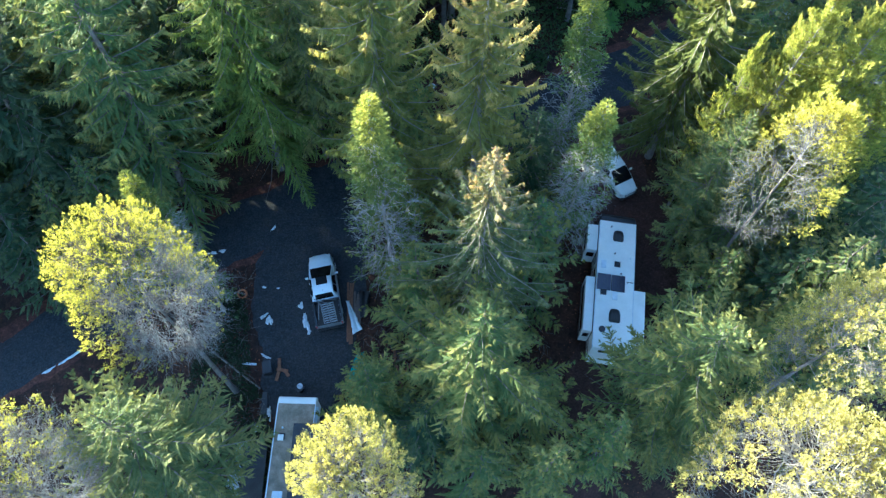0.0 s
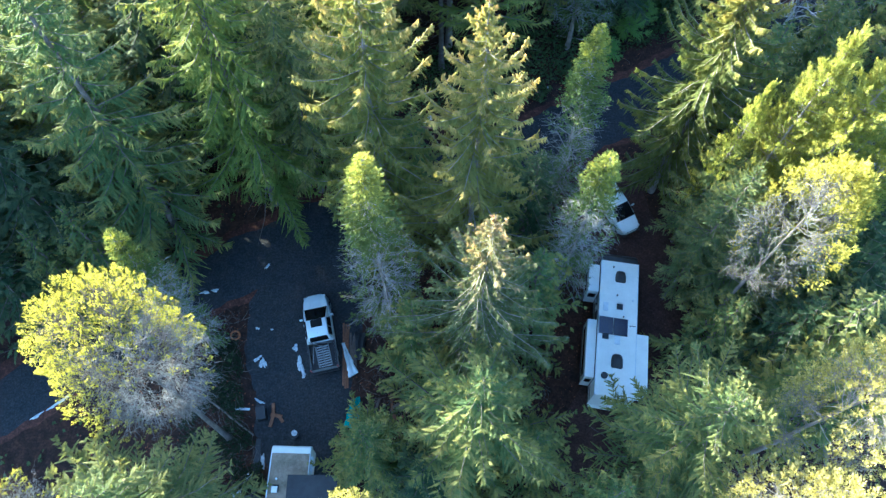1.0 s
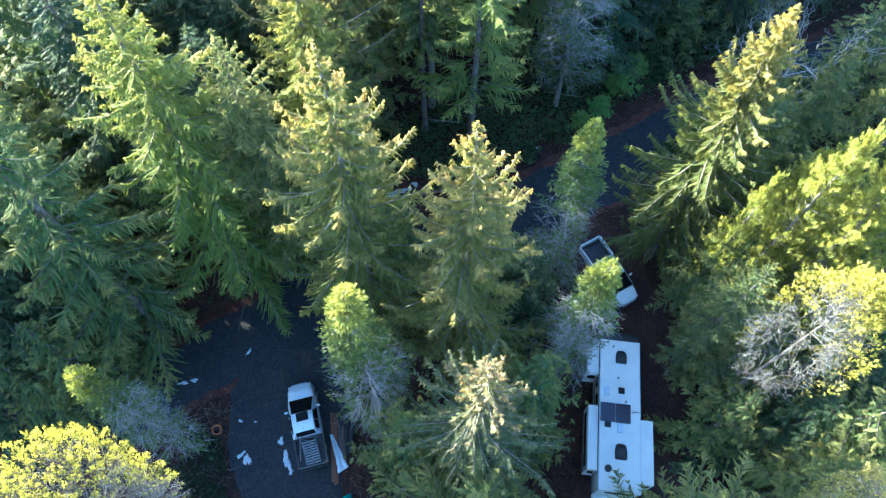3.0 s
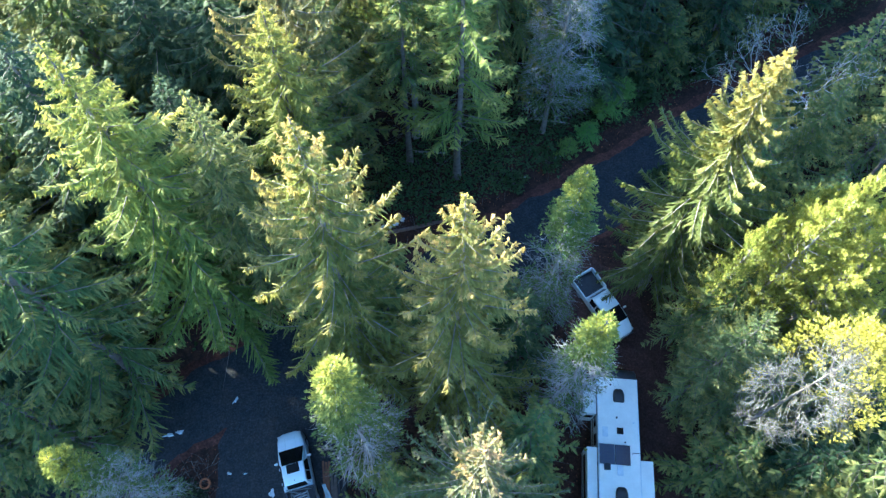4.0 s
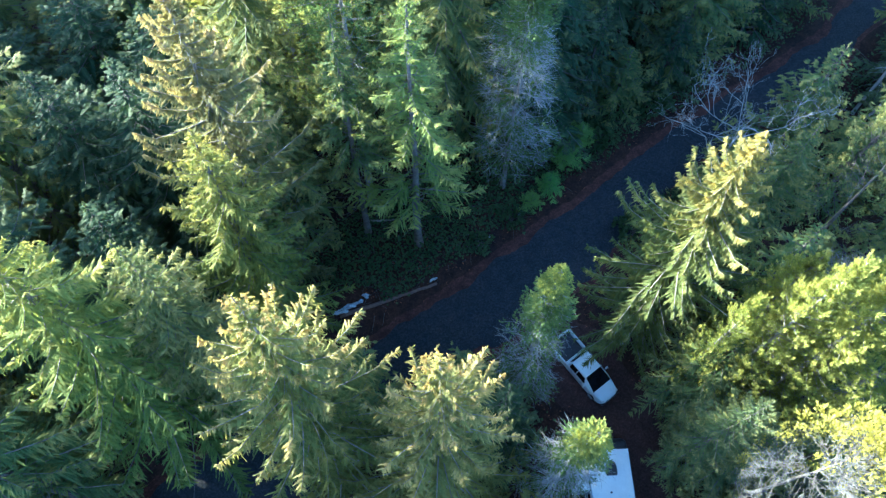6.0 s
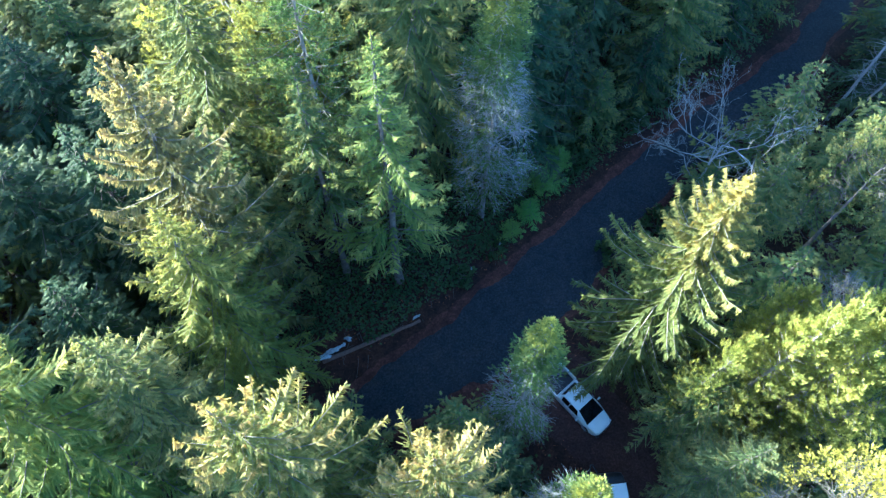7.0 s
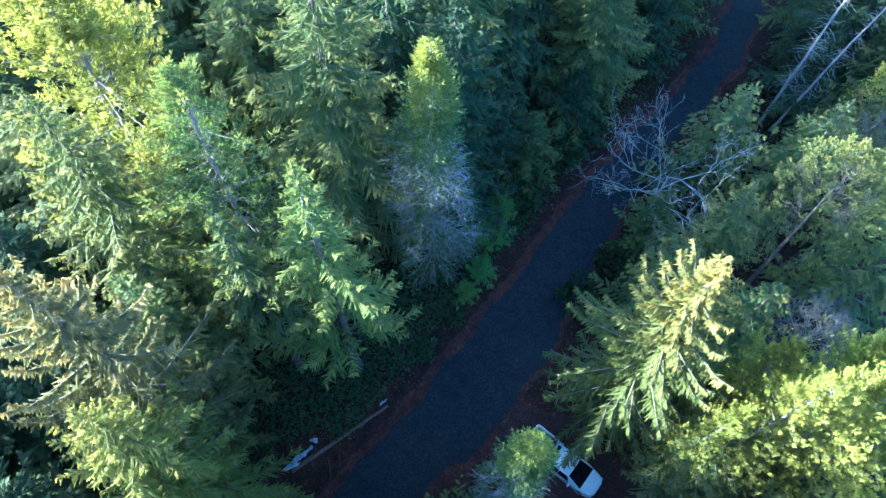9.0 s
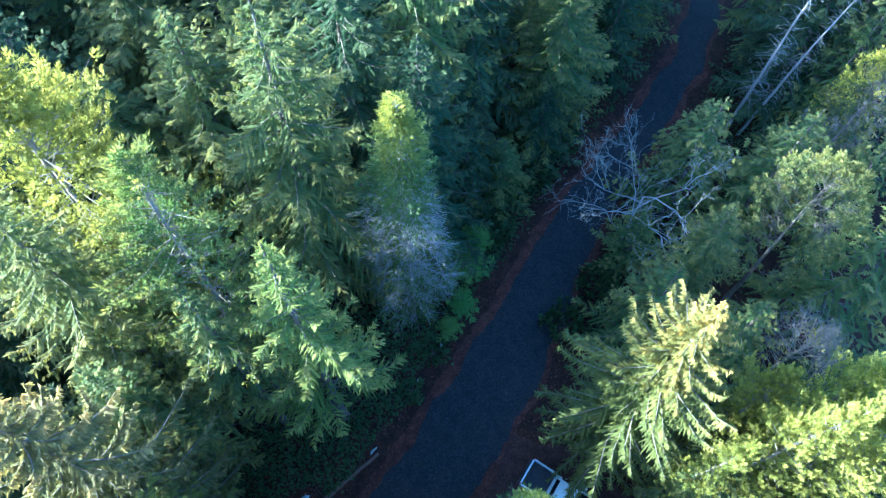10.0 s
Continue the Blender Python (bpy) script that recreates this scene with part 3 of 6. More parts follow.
def plumed(seed, H=22.0, R=3.0, mat=M_YELFIR, base=0.12, spread=7.0, tuft=0.34, per=40, step=0.62):
    """A dense conifer of upswept limbs ending in soft upright plumes."""
    rng = np.random.default_rng(seed)
    trunk, tp = trunk_mesh(rng, H, 0.0075 * H + 0.03, M_PALE)
    z, paths, tips, outs, ages = base * H, [], [], [], []
    s = np.linspace(0, 1, 5)[:, None]
    while z < H - 0.25:
        for _ in range(7):
            a = rng.uniform(0, 6.28)
            out = np.array([math.cos(a), math.sin(a), 0])
            L = R * math.tanh((H - z) / spread) * rng.uniform(0.5, 1.15) * (1 + 0.18 * math.sin(3 * a + 0.5 * z)) + 0.12
            at = np.array([np.interp(z, tp[:, 2], tp[:, 0]), np.interp(z, tp[:, 2], tp[:, 1]), z + rng.uniform(-0.3, 0.3)])
            p = at + out * L * s + np.array([0, 0, 1]) * L * (0.45 * s ** 2 - 0.12 * s) + rng.normal(0, 0.04, (5, 3)) * s
            paths.append(p)
            for t in np.linspace(1.0, 0.3, 2 + int(L * 2.2)):
                side = np.array([-out[1], out[0], 0]) * rng.normal(0, 0.22 * L * (1.15 - t) + 0.05)
                tips.append([np.interp(t, s[:, 0], p[:, c]) for c in range(3)] + side + [0, 0, 0.1 * rng.normal()])
                outs.append(out)
                ages.append(t)
        z += step * rng.uniform(0.7, 1.3) * (0.4 + 0.6 * min(1, (H - z) / 8))
    tips.append(tp[-1])
    outs.append(np.array([0, 0, 1.0]))
    ages.append(1.0)
    tips, outs, ages = np.array(tips), np.array(outs), np.array(ages)
    limbs = raw("limbs", *tubes(np.array(paths)[:, [0, 2, 4]], 0.022 * np.array([1, 0.6, 0.2])[None] * np.ones((len(paths), 1))), M_PALE)
    n = len(tips) * per
    i = np.repeat(np.arange(len(tips)), per)
    h = rng.random(n)
    axis = unit(outs * 0.45 + np.array([0, 0, 0.9]) + rng.normal(0, 0.22, outs.shape))
    turn = unit(rng.normal(0, 1, (n, 3)))
    size = rng.uniform(0.65, 1.3, len(tips))[i] * tuft
    pos = tips[i] + axis[i] * (size * (1.5 * h - 0.5))[:, None] + turn * (size * 0.34 * (1 - 0.8 * h))[:, None]
    w = unit(axis[i] * 0.9 + turn * (1.0 - 0.6 * h)[:, None])
    sd = unit(np.cross(w, unit(rng.normal(0, 1, (n, 3))))) * (0.062 * size / tuft * 0.45)[:, None]
    ln = size * rng.uniform(0.28, 0.60, n)
    v = np.stack([pos - sd, pos + sd, pos + w * ln[:, None]], 1).reshape(-1, 3)
    crown = raw("crown", v, np.arange(len(v)).reshape(-1, 3), mat, age=np.repeat(np.clip(ages[i] * (0.6 + 0.4 * h), 0, 1), 3))
    return {"H": H, "R": R, "trunk": trunk, "limbs": limbs, "crown": crown}


def column(seed, H=19.0, R=1.9, mat=M_SOFT, twigs=900, per=40, levels=260, bare_from=0.25, bare_to=0.62, top_fresh=True):
    """A slim tree, tufted green above and outside, with a mist of grey twigs in its lower middle."""
    rng = np.random.default_rng(seed)
    trunk, tp = trunk_mesh(rng, H, 0.0048 * H + 0.02, M_PALE, 0.0, 0.012)
    u = rng.uniform(0.14, 1.0, levels) ** 0.9
    a = rng.uniform(0, 6.28, levels)
    rad = R * np.minimum(1, (1 - u) ** 0.62 * 1.35) * np.minimum(1, 0.5 + 2.2 * u) * (1 + 0.22 * np.sin(3 * a + 9 * u))
    q = 1 - 0.55 * rng.random(levels) ** 1.5
    out = np.stack([np.cos(a), np.sin(a), np.zeros(levels)], -1)
    z = u * H
    root = np.stack([np.interp(z, tp[:, 2], tp[:, 0]), np.interp(z, tp[:, 2], tp[:, 1]), z - 0.25 * rad], -1)
    tip = root + out * (rad * q)[:, None] + np.array([0, 0, 1]) * (0.30 * rad * rng.uniform(0.2, 1.3, levels))[:, None]
    s = np.linspace(0, 1, 4)[None, :, None]
    path = root[:, None] * (1 - s) + tip[:, None] * s + rng.normal(0, 0.06, (levels, 4, 3)) * s
    limbs = raw("limbs", *tubes(path, 0.020 * (1 - 0.75 * s[0, :, 0])[None] * np.ones((levels, 1))), M_MIST)
    leafy = (u > bare_to) | (u < bare_from) | (rng.random(levels) < 0.45)
    pa, oa = tip[leafy], out[leafy]
    i = np.repeat(np.arange(len(pa)), per)
    n = len(i)
    spread = unit(rng.normal(0, 1, (n, 3)))
    pos = pa[i] - oa[i] * (rng.random(n) * 0.4 * rad[leafy][i])[:, None] + spread * 0.22
    w = unit(oa[i] * 0.6 + spread * 0.8 + np.array([0, 0, 0.55]))
    sd = unit(np.cross(w, unit(rng.normal(0, 1, (n, 3)))))
    ln = rng.uniform(0.11, 0.24, n)
    crown = raw("crown", *fronds(pos, w, sd, ln, ln * 0.28, rng, 2), mat, age=np.repeat(np.tile(rng.random(n), 2), 4))
    res = {"H": H, "R": R, "trunk": trunk, "limbs": limbs, "crown": crown}
    if twigs:
        k = rng.integers(0, levels, twigs * 3)
        k = k[(u[k] < bare_to + 0.05) & (u[k] > 0.10)][:twigs]
        st = tip[k] * 0.75 + root[k] * 0.25
        way = unit(out[k] + rng.normal(0, 0.6, (len(k), 3)))
        res["twigs"] = raw("twigs", *twig_cloud(rng, st, way, rng.uniform(0.4, 1.0, len(k)), rng.uniform(0.007, 0.014, len(k))), M_MIST)
    return res


def bare_tree(seed, H=12.0, R=3.6, forks=7, r0=0.12, mat=M_SILVERBARK):
    """A leafless broadleaf tree of crooked, forking limbs."""
    rng = np.random.default_rng(seed)
    trunk, tp = trunk_mesh(rng, H * 0.55, r0, mat, 0.0, 0.05)
    bits = []
    start = np.stack([np.interp(np.linspace(0.2, 0.55, forks) * H, tp[:, 2], tp[:, c]) for c in range(3)], -1)
    a = np.arange(forks) * 2.4 + rng.uniform(0, 1, forks)
    way = unit(np.stack([np.cos(a), np.sin(a), np.full(forks, 0.5)], -1))
    length, rad = np.full(forks, R * 0.62), np.full(forks, r0 * 0.6)
    for gen in range(6):
        n = len(start)
        k = 5
        p, d = [start], way
        for i in range(k - 1):
            d = unit(d + rng.normal(0, 0.26, (n, 3)) + np.array([0, 0, 0.05]))
            p.append(p[-1] + d * (length / (k - 1))[:, None])
        p = np.stack(p, 1)
        bits.append(tubes(p, rad[:, None] * np.linspace(1, 0.55, k)[None]))
        kids = 3 if gen < 3 else 2
        pick = np.repeat(np.arange(n), kids)
        node = rng.integers(2, k, len(pick))
        start = p[pick, node]
        way = unit(d[pick] + rng.normal(0, 0.55, (len(pick), 3)))
        length, rad = length[pick] * rng.uniform(0.5, 0.8, len(pick)), np.maximum(rad[pick] * 0.60, 0.007)
    limbs = raw("limbs", *joined(bits), mat)
    return {"H": H, "R": R, "trunk": trunk, "limbs": limbs}


def snag(seed, H=14.0, R=1.6):
    """A standing dead conifer with short bare limb stubs."""
    rng = np.random.default_rng(seed)
    trunk, tp = trunk_mesh(rng, H, 0.085, M_MIST, 0.0, 0.02)
    n = 190
    z = rng.uniform(0.2, 0.98, n) * H
    a = rng.uniform(0, 6.28, n)
    st = np.stack([np.interp(z, tp[:, 2], tp[:, 0]), np.interp(z, tp[:, 2], tp[:, 1]), z], -1)
    way = np.stack([np.cos(a), np.sin(a), rng.uniform(-0.2, 0.3, n)], -1)
    limbs = raw("limbs", *twig_cloud(rng, st, way, rng.uniform(0.4, 1.0, n) * R * (1.15 - z / H * 0.7), rng.uniform(0.009, 0.018, n), 0.45, 5), M_MIST)
    return {"H": H, "R": R, "trunk": trunk, "limbs": limbs}


def shrub(seed, H=2.0, R=1.4, mat=M_BUSH, n=420, leaf=0.30):
    """A low bush of many stems and leafy sprays."""
    rng = np.random.default_rng(seed)
    d = unit(rng.normal(0, 1, (n, 3)) * [1, 1, 0.8])
    d[:, 2] = np.abs(d[:, 2])
    q = rng.uniform(0.45, 1.0, n) * (1 + 0.2 * np.sin(5 * np.arctan2(d[:, 1], d[:, 0])))
    p = d * q[:, None] * [R, R, H]
    st = np.zeros((26, 3)) + rng.normal(0, 0.15, (26, 3)) * [1, 1, 0]
    e = p[rng.integers(0, n, 26)]
    s = np.linspace(0, 1, 4)[None, :, None]
    stems = raw("limbs", *tubes(st[:, None] * (1 - s) + e[:, None] * s, 0.018 * (1 - 0.7 * s[0, :, 0])[None] * np.ones((26, 1))), M_BARK)
    w = unit(d + rng.normal(0, 0.5, (n, 3)))
    sd = unit(np.cross(w, unit(rng.normal(0, 1, (n, 3)))))
    ln = leaf * rng.uniform(0.7, 1.4, n)
    crown = raw("crown", *fronds(p, w, sd, ln, ln * 0.5, rng), mat)
    return {"H": H, "R": R, "limbs": stems, "crown": crown}


def plant(kind, x, y, top, r, turn, name, label, category="tree", lean=(0, 0), group=""):
    """A tree at (x, y) whose tip reaches the height top, with crown radius r."""
    z = float(land(x, y))
    h = top - z
    m = pose(x, y, z, lean[0], lean[1], turn) @ Matrix.Diagonal((r / kind["R"], r / kind["R"], h / kind["H"], 1))
    ob = empty(name, m, label, category, group)
    for key in ("trunk", "limbs", "crown", "twigs"):
        if key in kind:
            tagged(mesh_ob({"limbs": "branchwork", "twigs": "twigwork"}.get(key, key), kind[key], ob), kind="stuff" if key in ("twigs", "limbs") else "")
    return ob


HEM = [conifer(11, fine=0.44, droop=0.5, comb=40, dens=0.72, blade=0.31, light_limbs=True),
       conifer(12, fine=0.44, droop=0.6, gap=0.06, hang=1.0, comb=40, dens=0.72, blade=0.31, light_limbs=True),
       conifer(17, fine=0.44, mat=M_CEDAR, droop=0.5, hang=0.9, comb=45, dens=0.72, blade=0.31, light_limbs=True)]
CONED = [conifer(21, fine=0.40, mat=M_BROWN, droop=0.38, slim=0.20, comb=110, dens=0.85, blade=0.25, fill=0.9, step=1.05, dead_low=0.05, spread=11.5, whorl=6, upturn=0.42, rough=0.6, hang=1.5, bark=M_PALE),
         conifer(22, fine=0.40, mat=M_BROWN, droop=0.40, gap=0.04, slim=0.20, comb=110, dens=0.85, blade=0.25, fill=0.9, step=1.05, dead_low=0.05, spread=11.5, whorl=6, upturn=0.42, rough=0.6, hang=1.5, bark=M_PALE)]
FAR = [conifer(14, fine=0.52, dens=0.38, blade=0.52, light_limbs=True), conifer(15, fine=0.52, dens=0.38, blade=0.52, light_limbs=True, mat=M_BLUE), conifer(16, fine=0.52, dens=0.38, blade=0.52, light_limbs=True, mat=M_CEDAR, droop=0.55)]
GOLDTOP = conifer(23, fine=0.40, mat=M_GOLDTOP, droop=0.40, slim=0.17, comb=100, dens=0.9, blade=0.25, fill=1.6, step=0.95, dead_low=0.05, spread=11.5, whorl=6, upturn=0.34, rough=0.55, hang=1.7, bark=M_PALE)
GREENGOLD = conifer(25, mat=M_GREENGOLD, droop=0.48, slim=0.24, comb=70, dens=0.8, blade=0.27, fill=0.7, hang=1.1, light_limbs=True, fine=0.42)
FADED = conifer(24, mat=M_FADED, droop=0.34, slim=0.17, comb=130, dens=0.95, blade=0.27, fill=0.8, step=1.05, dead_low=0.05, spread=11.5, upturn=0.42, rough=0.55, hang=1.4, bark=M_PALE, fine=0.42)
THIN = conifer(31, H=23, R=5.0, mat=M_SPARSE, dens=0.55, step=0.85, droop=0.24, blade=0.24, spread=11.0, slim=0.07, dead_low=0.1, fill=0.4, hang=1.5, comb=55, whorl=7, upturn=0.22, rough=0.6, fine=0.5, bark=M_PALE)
TALLFIR = conifer(44, H=26, R=4.0, mat=M_HEM, crown_from=0.40, step=1.3, gap=0.1, droop=0.42, hang=0.9, comb=50, dens=0.9, fine=0.44)
GREENFIR = conifer(41, fine=0.36, H=25, R=3.8, mat=M_FIR, crown_from=0.26, step=1.35, gap=0.08, droop=0.30, hang=0.5, comb=60, dens=0.9)
OPENFIR = conifer(42, fine=0.44, H=27, R=4.6, mat=M_HEM, crown_from=0.07, step=1.25, gap=0.12, droop=0.36, hang=0.7, comb=50, dens=0.9)
YELFIR = plumed(43)
SOFTFIR = plumed(45, H=26, R=4.0, mat=M_HEM, base=0.32, spread=8.5, tuft=0.40, per=26, step=0.8)
YOUNG = conifer(51, H=8, R=3.2, mat=M_HEM, crown_from=0.04, step=0.75, droop=0.25, blade=0.24, spread=5.0, hang=0.35)
MID = conifer(52, H=15, R=4.4, mat=M_HEM, crown_from=0.04, step=1.0, droop=0.40, spread=6.5, slim=0.22, comb=50, dens=0.9)
BUSHY = [conifer(55, H=18, R=4.6, mat=M_OLIVE, crown_from=0.1, step=1.05, droop=0.30, hang=0.4, slim=0.28, spread=5.0, comb=60, dens=0.6, blade=0.30, light_limbs=True),
         conifer(56, H=18, R=4.6, mat=M_HEM, crown_from=0.1, step=1.05, droop=0.34, hang=0.4, slim=0.28, spread=4.6, comb=60, dens=0.6, blade=0.30, light_limbs=True)]
LOW = [conifer(53, H=13, R=3.8, mat=M_HEM, crown_from=0.06, step=1.1, droop=0.4, spread=7.0, dens=0.38, blade=0.52, light_limbs=True), conifer(54, H=13, R=3.8, mat=M_BLUE, crown_from=0.06, step=1.1, droop=0.4, spread=7.0, dens=0.38, blade=0.52, light_limbs=True)]
CEDAR = billow(63, H=22, R=4.2, base=0.25, plumes=360, shape=0.8, lift=1.2, per=44, bark=M_BARK, tuft=0.44)
PALE_CEDAR = billow(64, H=20, R=4.4, mat=M_YEL, plumes=1200, per=24, twigs=900, dead=0.06, tuft=0.30, limbs_n=46)
HALF_DEAD = [billow(71, H=21, R=4.4, mat=M_LIME, plumes=1300, per=20, tuft=0.25, twigs=3200, bark=M_BARK, dead_side=-0.6, dead=0.22, base=0.45, shape=0.5, lift=0.5),
             billow(72, H=20, R=3.2, mat=M_LIME, plumes=420, per=18, tuft=0.46, twigs=900, bark=M_BARK, dead_side=-2.5, dead=0.42, base=0.42, shape=0.75, lift=0.6, lobes=8)]
GREY_DEAD = billow(73, H=15, R=3.0, mat=M_YEL, plumes=260, per=8, tuft=0.4, twigs=1300, dead_side=0.3, dead=0.85, base=0.3, shape=0.7)
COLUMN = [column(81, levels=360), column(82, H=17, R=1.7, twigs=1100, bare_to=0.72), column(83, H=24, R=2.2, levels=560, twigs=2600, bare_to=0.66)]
BARE = bare_tree(92, R=5.2, forks=8, r0=0.07)
SNAG = snag(95)
SAPLING = conifer(57, H=4.0, R=1.9, mat=M_BUSH, crown_from=0.02, step=0.5, droop=0.28, blade=0.24, spread=2.4, dens=1.1, slim=0.34, hang=0.4, light_limbs=True)
BUSH = shrub(102, 1.2, 1.1, M_SALAL, 300, 0.26)

T_CONED = "tall conifer with sunlit brown-tipped upper boughs and green skirts"
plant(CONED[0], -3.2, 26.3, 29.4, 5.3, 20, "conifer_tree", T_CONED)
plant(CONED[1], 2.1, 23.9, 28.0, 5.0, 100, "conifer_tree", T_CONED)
plant(GOLDTOP, 16.6, 31.2, 26.0, 5.0, 200, "conifer_tree", "conifer with cone-laden top, sunlit gold in its colour, over a white pickup")
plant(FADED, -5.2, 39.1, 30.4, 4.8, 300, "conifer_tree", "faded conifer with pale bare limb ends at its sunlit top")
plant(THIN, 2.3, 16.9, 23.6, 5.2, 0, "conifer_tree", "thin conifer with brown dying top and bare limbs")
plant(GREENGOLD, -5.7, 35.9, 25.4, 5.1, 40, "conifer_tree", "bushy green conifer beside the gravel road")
plant(GREENFIR, 4.1, 40.9, 27.0, 4.4, 60, "fir_tree", "fir coloured light green for sun, with bare lower trunk on the bank")
plant(SOFTFIR, 1.2, 44.9, 28.7, 4.5, 150, "conifer_tree", "blue-green conifer in the forest edge")
plant(TALLFIR, 0.6, 42.6, 24.0, 3.8, 200, "conifer_tree", "blue-green conifer on the bank behind the road")
plant(HEM[0], 7.4, 48.8, 30.4, 6.0, 10, "conifer_tree", "tall conifer with drooping sunlit boughs")
plant(YELFIR, -2.4, 52.0, 29.4, 5.2, 50, "conifer_tree", "tall conifer with golden sunlit boughs in the forest")
plant(HEM[2], -3.8, 47.5, 28.0, 5.2, 80, "conifer_tree", "broad yellow-green conifer in full sun")
plant(MID, 2.2, 12.0, 17.5, 5.9, 30, "conifer_tree", "broad mid-green conifer with fresh yellow tips")
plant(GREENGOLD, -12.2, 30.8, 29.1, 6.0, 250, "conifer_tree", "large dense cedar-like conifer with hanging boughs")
plant(HEM[2], -8.7, 31.8, 25.0, 4.6, 120, "conifer_tree", "dense conifer with hanging boughs at the yard edge")
plant(OPENFIR, -18.2, 27.0, 31.0, 5.0, 70, "conifer_tree", "blue-green conifer with exposed grey trunk")
plant(HALF_DEAD[0], -13.7, 13.1, 21.6, 3.6, 0, "broad_tree", "round crown, yellow-green one side, bare grey twigs the other")
plant(COLUMN[1], -15.2, 18.9, 18.1, 1.7, 10, "slim_tree", "slim grey-twigged tree with a small yellow top")
plant(BUSHY[0], -14.3, 7.0, 18.2, 4.9, 30, "cedar_tree", "bushy green cedar with sunlit top beside the yard")
plant(HALF_DEAD[0], -18.6, 4.6, 19.0, 3.8, 60, "broad_tree", "pale round crown with grey twigs and yellow tufts")
plant(PALE_CEDAR, -3.5, 4.5, 21.5, 2.7, 0, "broad_tree", "brilliant yellow sunlit round crown over the trailer")
plant(MID, -3.7, 11.0, 11.8, 3.3, 0, "conifer_tree", "young green conifer beside the lumber")
plant(BUSHY[1], 13.0, 10.4, 19.4, 4.3, 120, "cedar_tree", "dull green cedar leaning over the travel trailer")
plant(PALE_CEDAR, 19.8, 11.4, 20.8, 3.3, 200, "broad_tree", "bright yellow-green tree with pale crooked limbs")
plant(PALE_CEDAR, 15.9, 4.6, 21.0, 4.3, 90, "broad_tree", "bright pale-limbed tree in full sun")
plant(HALF_DEAD[1], 18.0, 19.6, 22.2, 2.5, 0, "broad_tree", "half-dead tree of silver twigs with yellow tufts on top")
plant(BUSHY[0], 18.4, 26.4, 14.5, 3.4, 0, "cedar_tree", "low dark green cedar in shade beside the drive")
plant(LOW[0], 26.0, 40.6, 9.5, 3.0, 20, "conifer_tree", "small green conifer below a leafless tree")
for x, y, top, r in ((19.4, 26.1, 23.9, 2.0), (21.6, 24.9, 24.2, 2.6), (17.6, 26.9, 19.4, 1.3), (23.0, 26.6, 21.8, 2.6), (20.9, 28.2, 19.5, 2.2), (23.6, 23.4, 20.5, 2.6)):
    plant(YELFIR, x, y, top, r, x * 60, "conifer_tree", "bright yellow-green conifer of upright sunlit plumes", group="yellow conifers")
plant(BUSHY[0], 16.4, 22.5, 18.8, 2.2, 10, "cedar_tree", "dull green cedar with a lit tip beside the drive")
plant(BUSHY[0], 19.0, 21.8, 13.5, 3.8, 40, "cedar_tree", "low dark green cedar beside the travel trailer")
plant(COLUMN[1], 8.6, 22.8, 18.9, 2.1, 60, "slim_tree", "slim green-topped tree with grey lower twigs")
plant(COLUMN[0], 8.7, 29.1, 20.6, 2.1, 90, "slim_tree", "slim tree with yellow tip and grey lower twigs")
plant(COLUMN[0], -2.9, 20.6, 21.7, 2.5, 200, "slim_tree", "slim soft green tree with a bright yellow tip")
plant(HEM[1], 25.3, 36.2, 18.4, 3.2, 300, "conifer_tree", "conifer with one sunlit bough at its top")
plant(GREY_DEAD, 27.6, 29.2, 13.2, 2.8, 0, "dead_tree", "dead grey tree of fine bare twigs")
plant(CEDAR, 30.4, 34.6, 19.5, 3.0, 60, "cedar_tree", "yellow-green cedar in the sun")
plant(HALF_DEAD[1], 39.5, 38.6, 18.0, 2.2, 30, "broad_tree", "pale half-bare tree in the sun")
plant(SNAG, 39.9, 45.6, 22.0, 2.0, 0, "dead_tree", "leaning grey dead trunk with short limbs", lean=(4, -7))
plant(SNAG, 40.3, 44.7, 20.0, 1.7, 90, "dead_tree", "leaning grey dead trunk with short limbs", lean=(5, -5))
plant(SNAG, 38.9, 40.4, 11.5, 0.9, 200, "dead_tree", "thin grey dead pole among green trees", lean=(4, -6))
plant(BARE, 26.3, 41.6, 16.8, 5.2, 0, "bare_tree", "leafless tree of crooked pale limbs by the road")
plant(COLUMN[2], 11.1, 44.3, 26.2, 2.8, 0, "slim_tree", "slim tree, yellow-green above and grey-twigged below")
plant(YOUNG, 21.2, 49.6, 10.4, 4.0, 0, "fir_tree", "dark young fir at the road edge")
plant(HEM[0], 26.6, 52.2, 21.0, 4.4, 50, "conifer_tree", "dark forest conifer above the road")
plant(LOW[0], 9.5, 8.0, 12.8, 2.8, 40, "conifer_tree", "small green conifer with a brownish tip")
plant(LOW[0], 6.4, 6.8, 11.5, 2.8, 140, "conifer_tree", "small green conifer in shade")
plant(BUSHY[0], 14.0, 9.0, 11.0, 2.8, 10, "cedar_tree", "small shaded cedar below taller trees")
for x, y, top, r in ((16.0, 45.0, 6.6, 2.0), (14.3, 43.4, 5.2, 1.6), (17.6, 46.6, 6.2, 1.7), (12.8, 42.5, 4.6, 1.3)):
    plant(SAPLING, x, y, top, r, x * 50, "sapling", "bright green young conifer at the road edge", "sapling", group="road edge saplings")
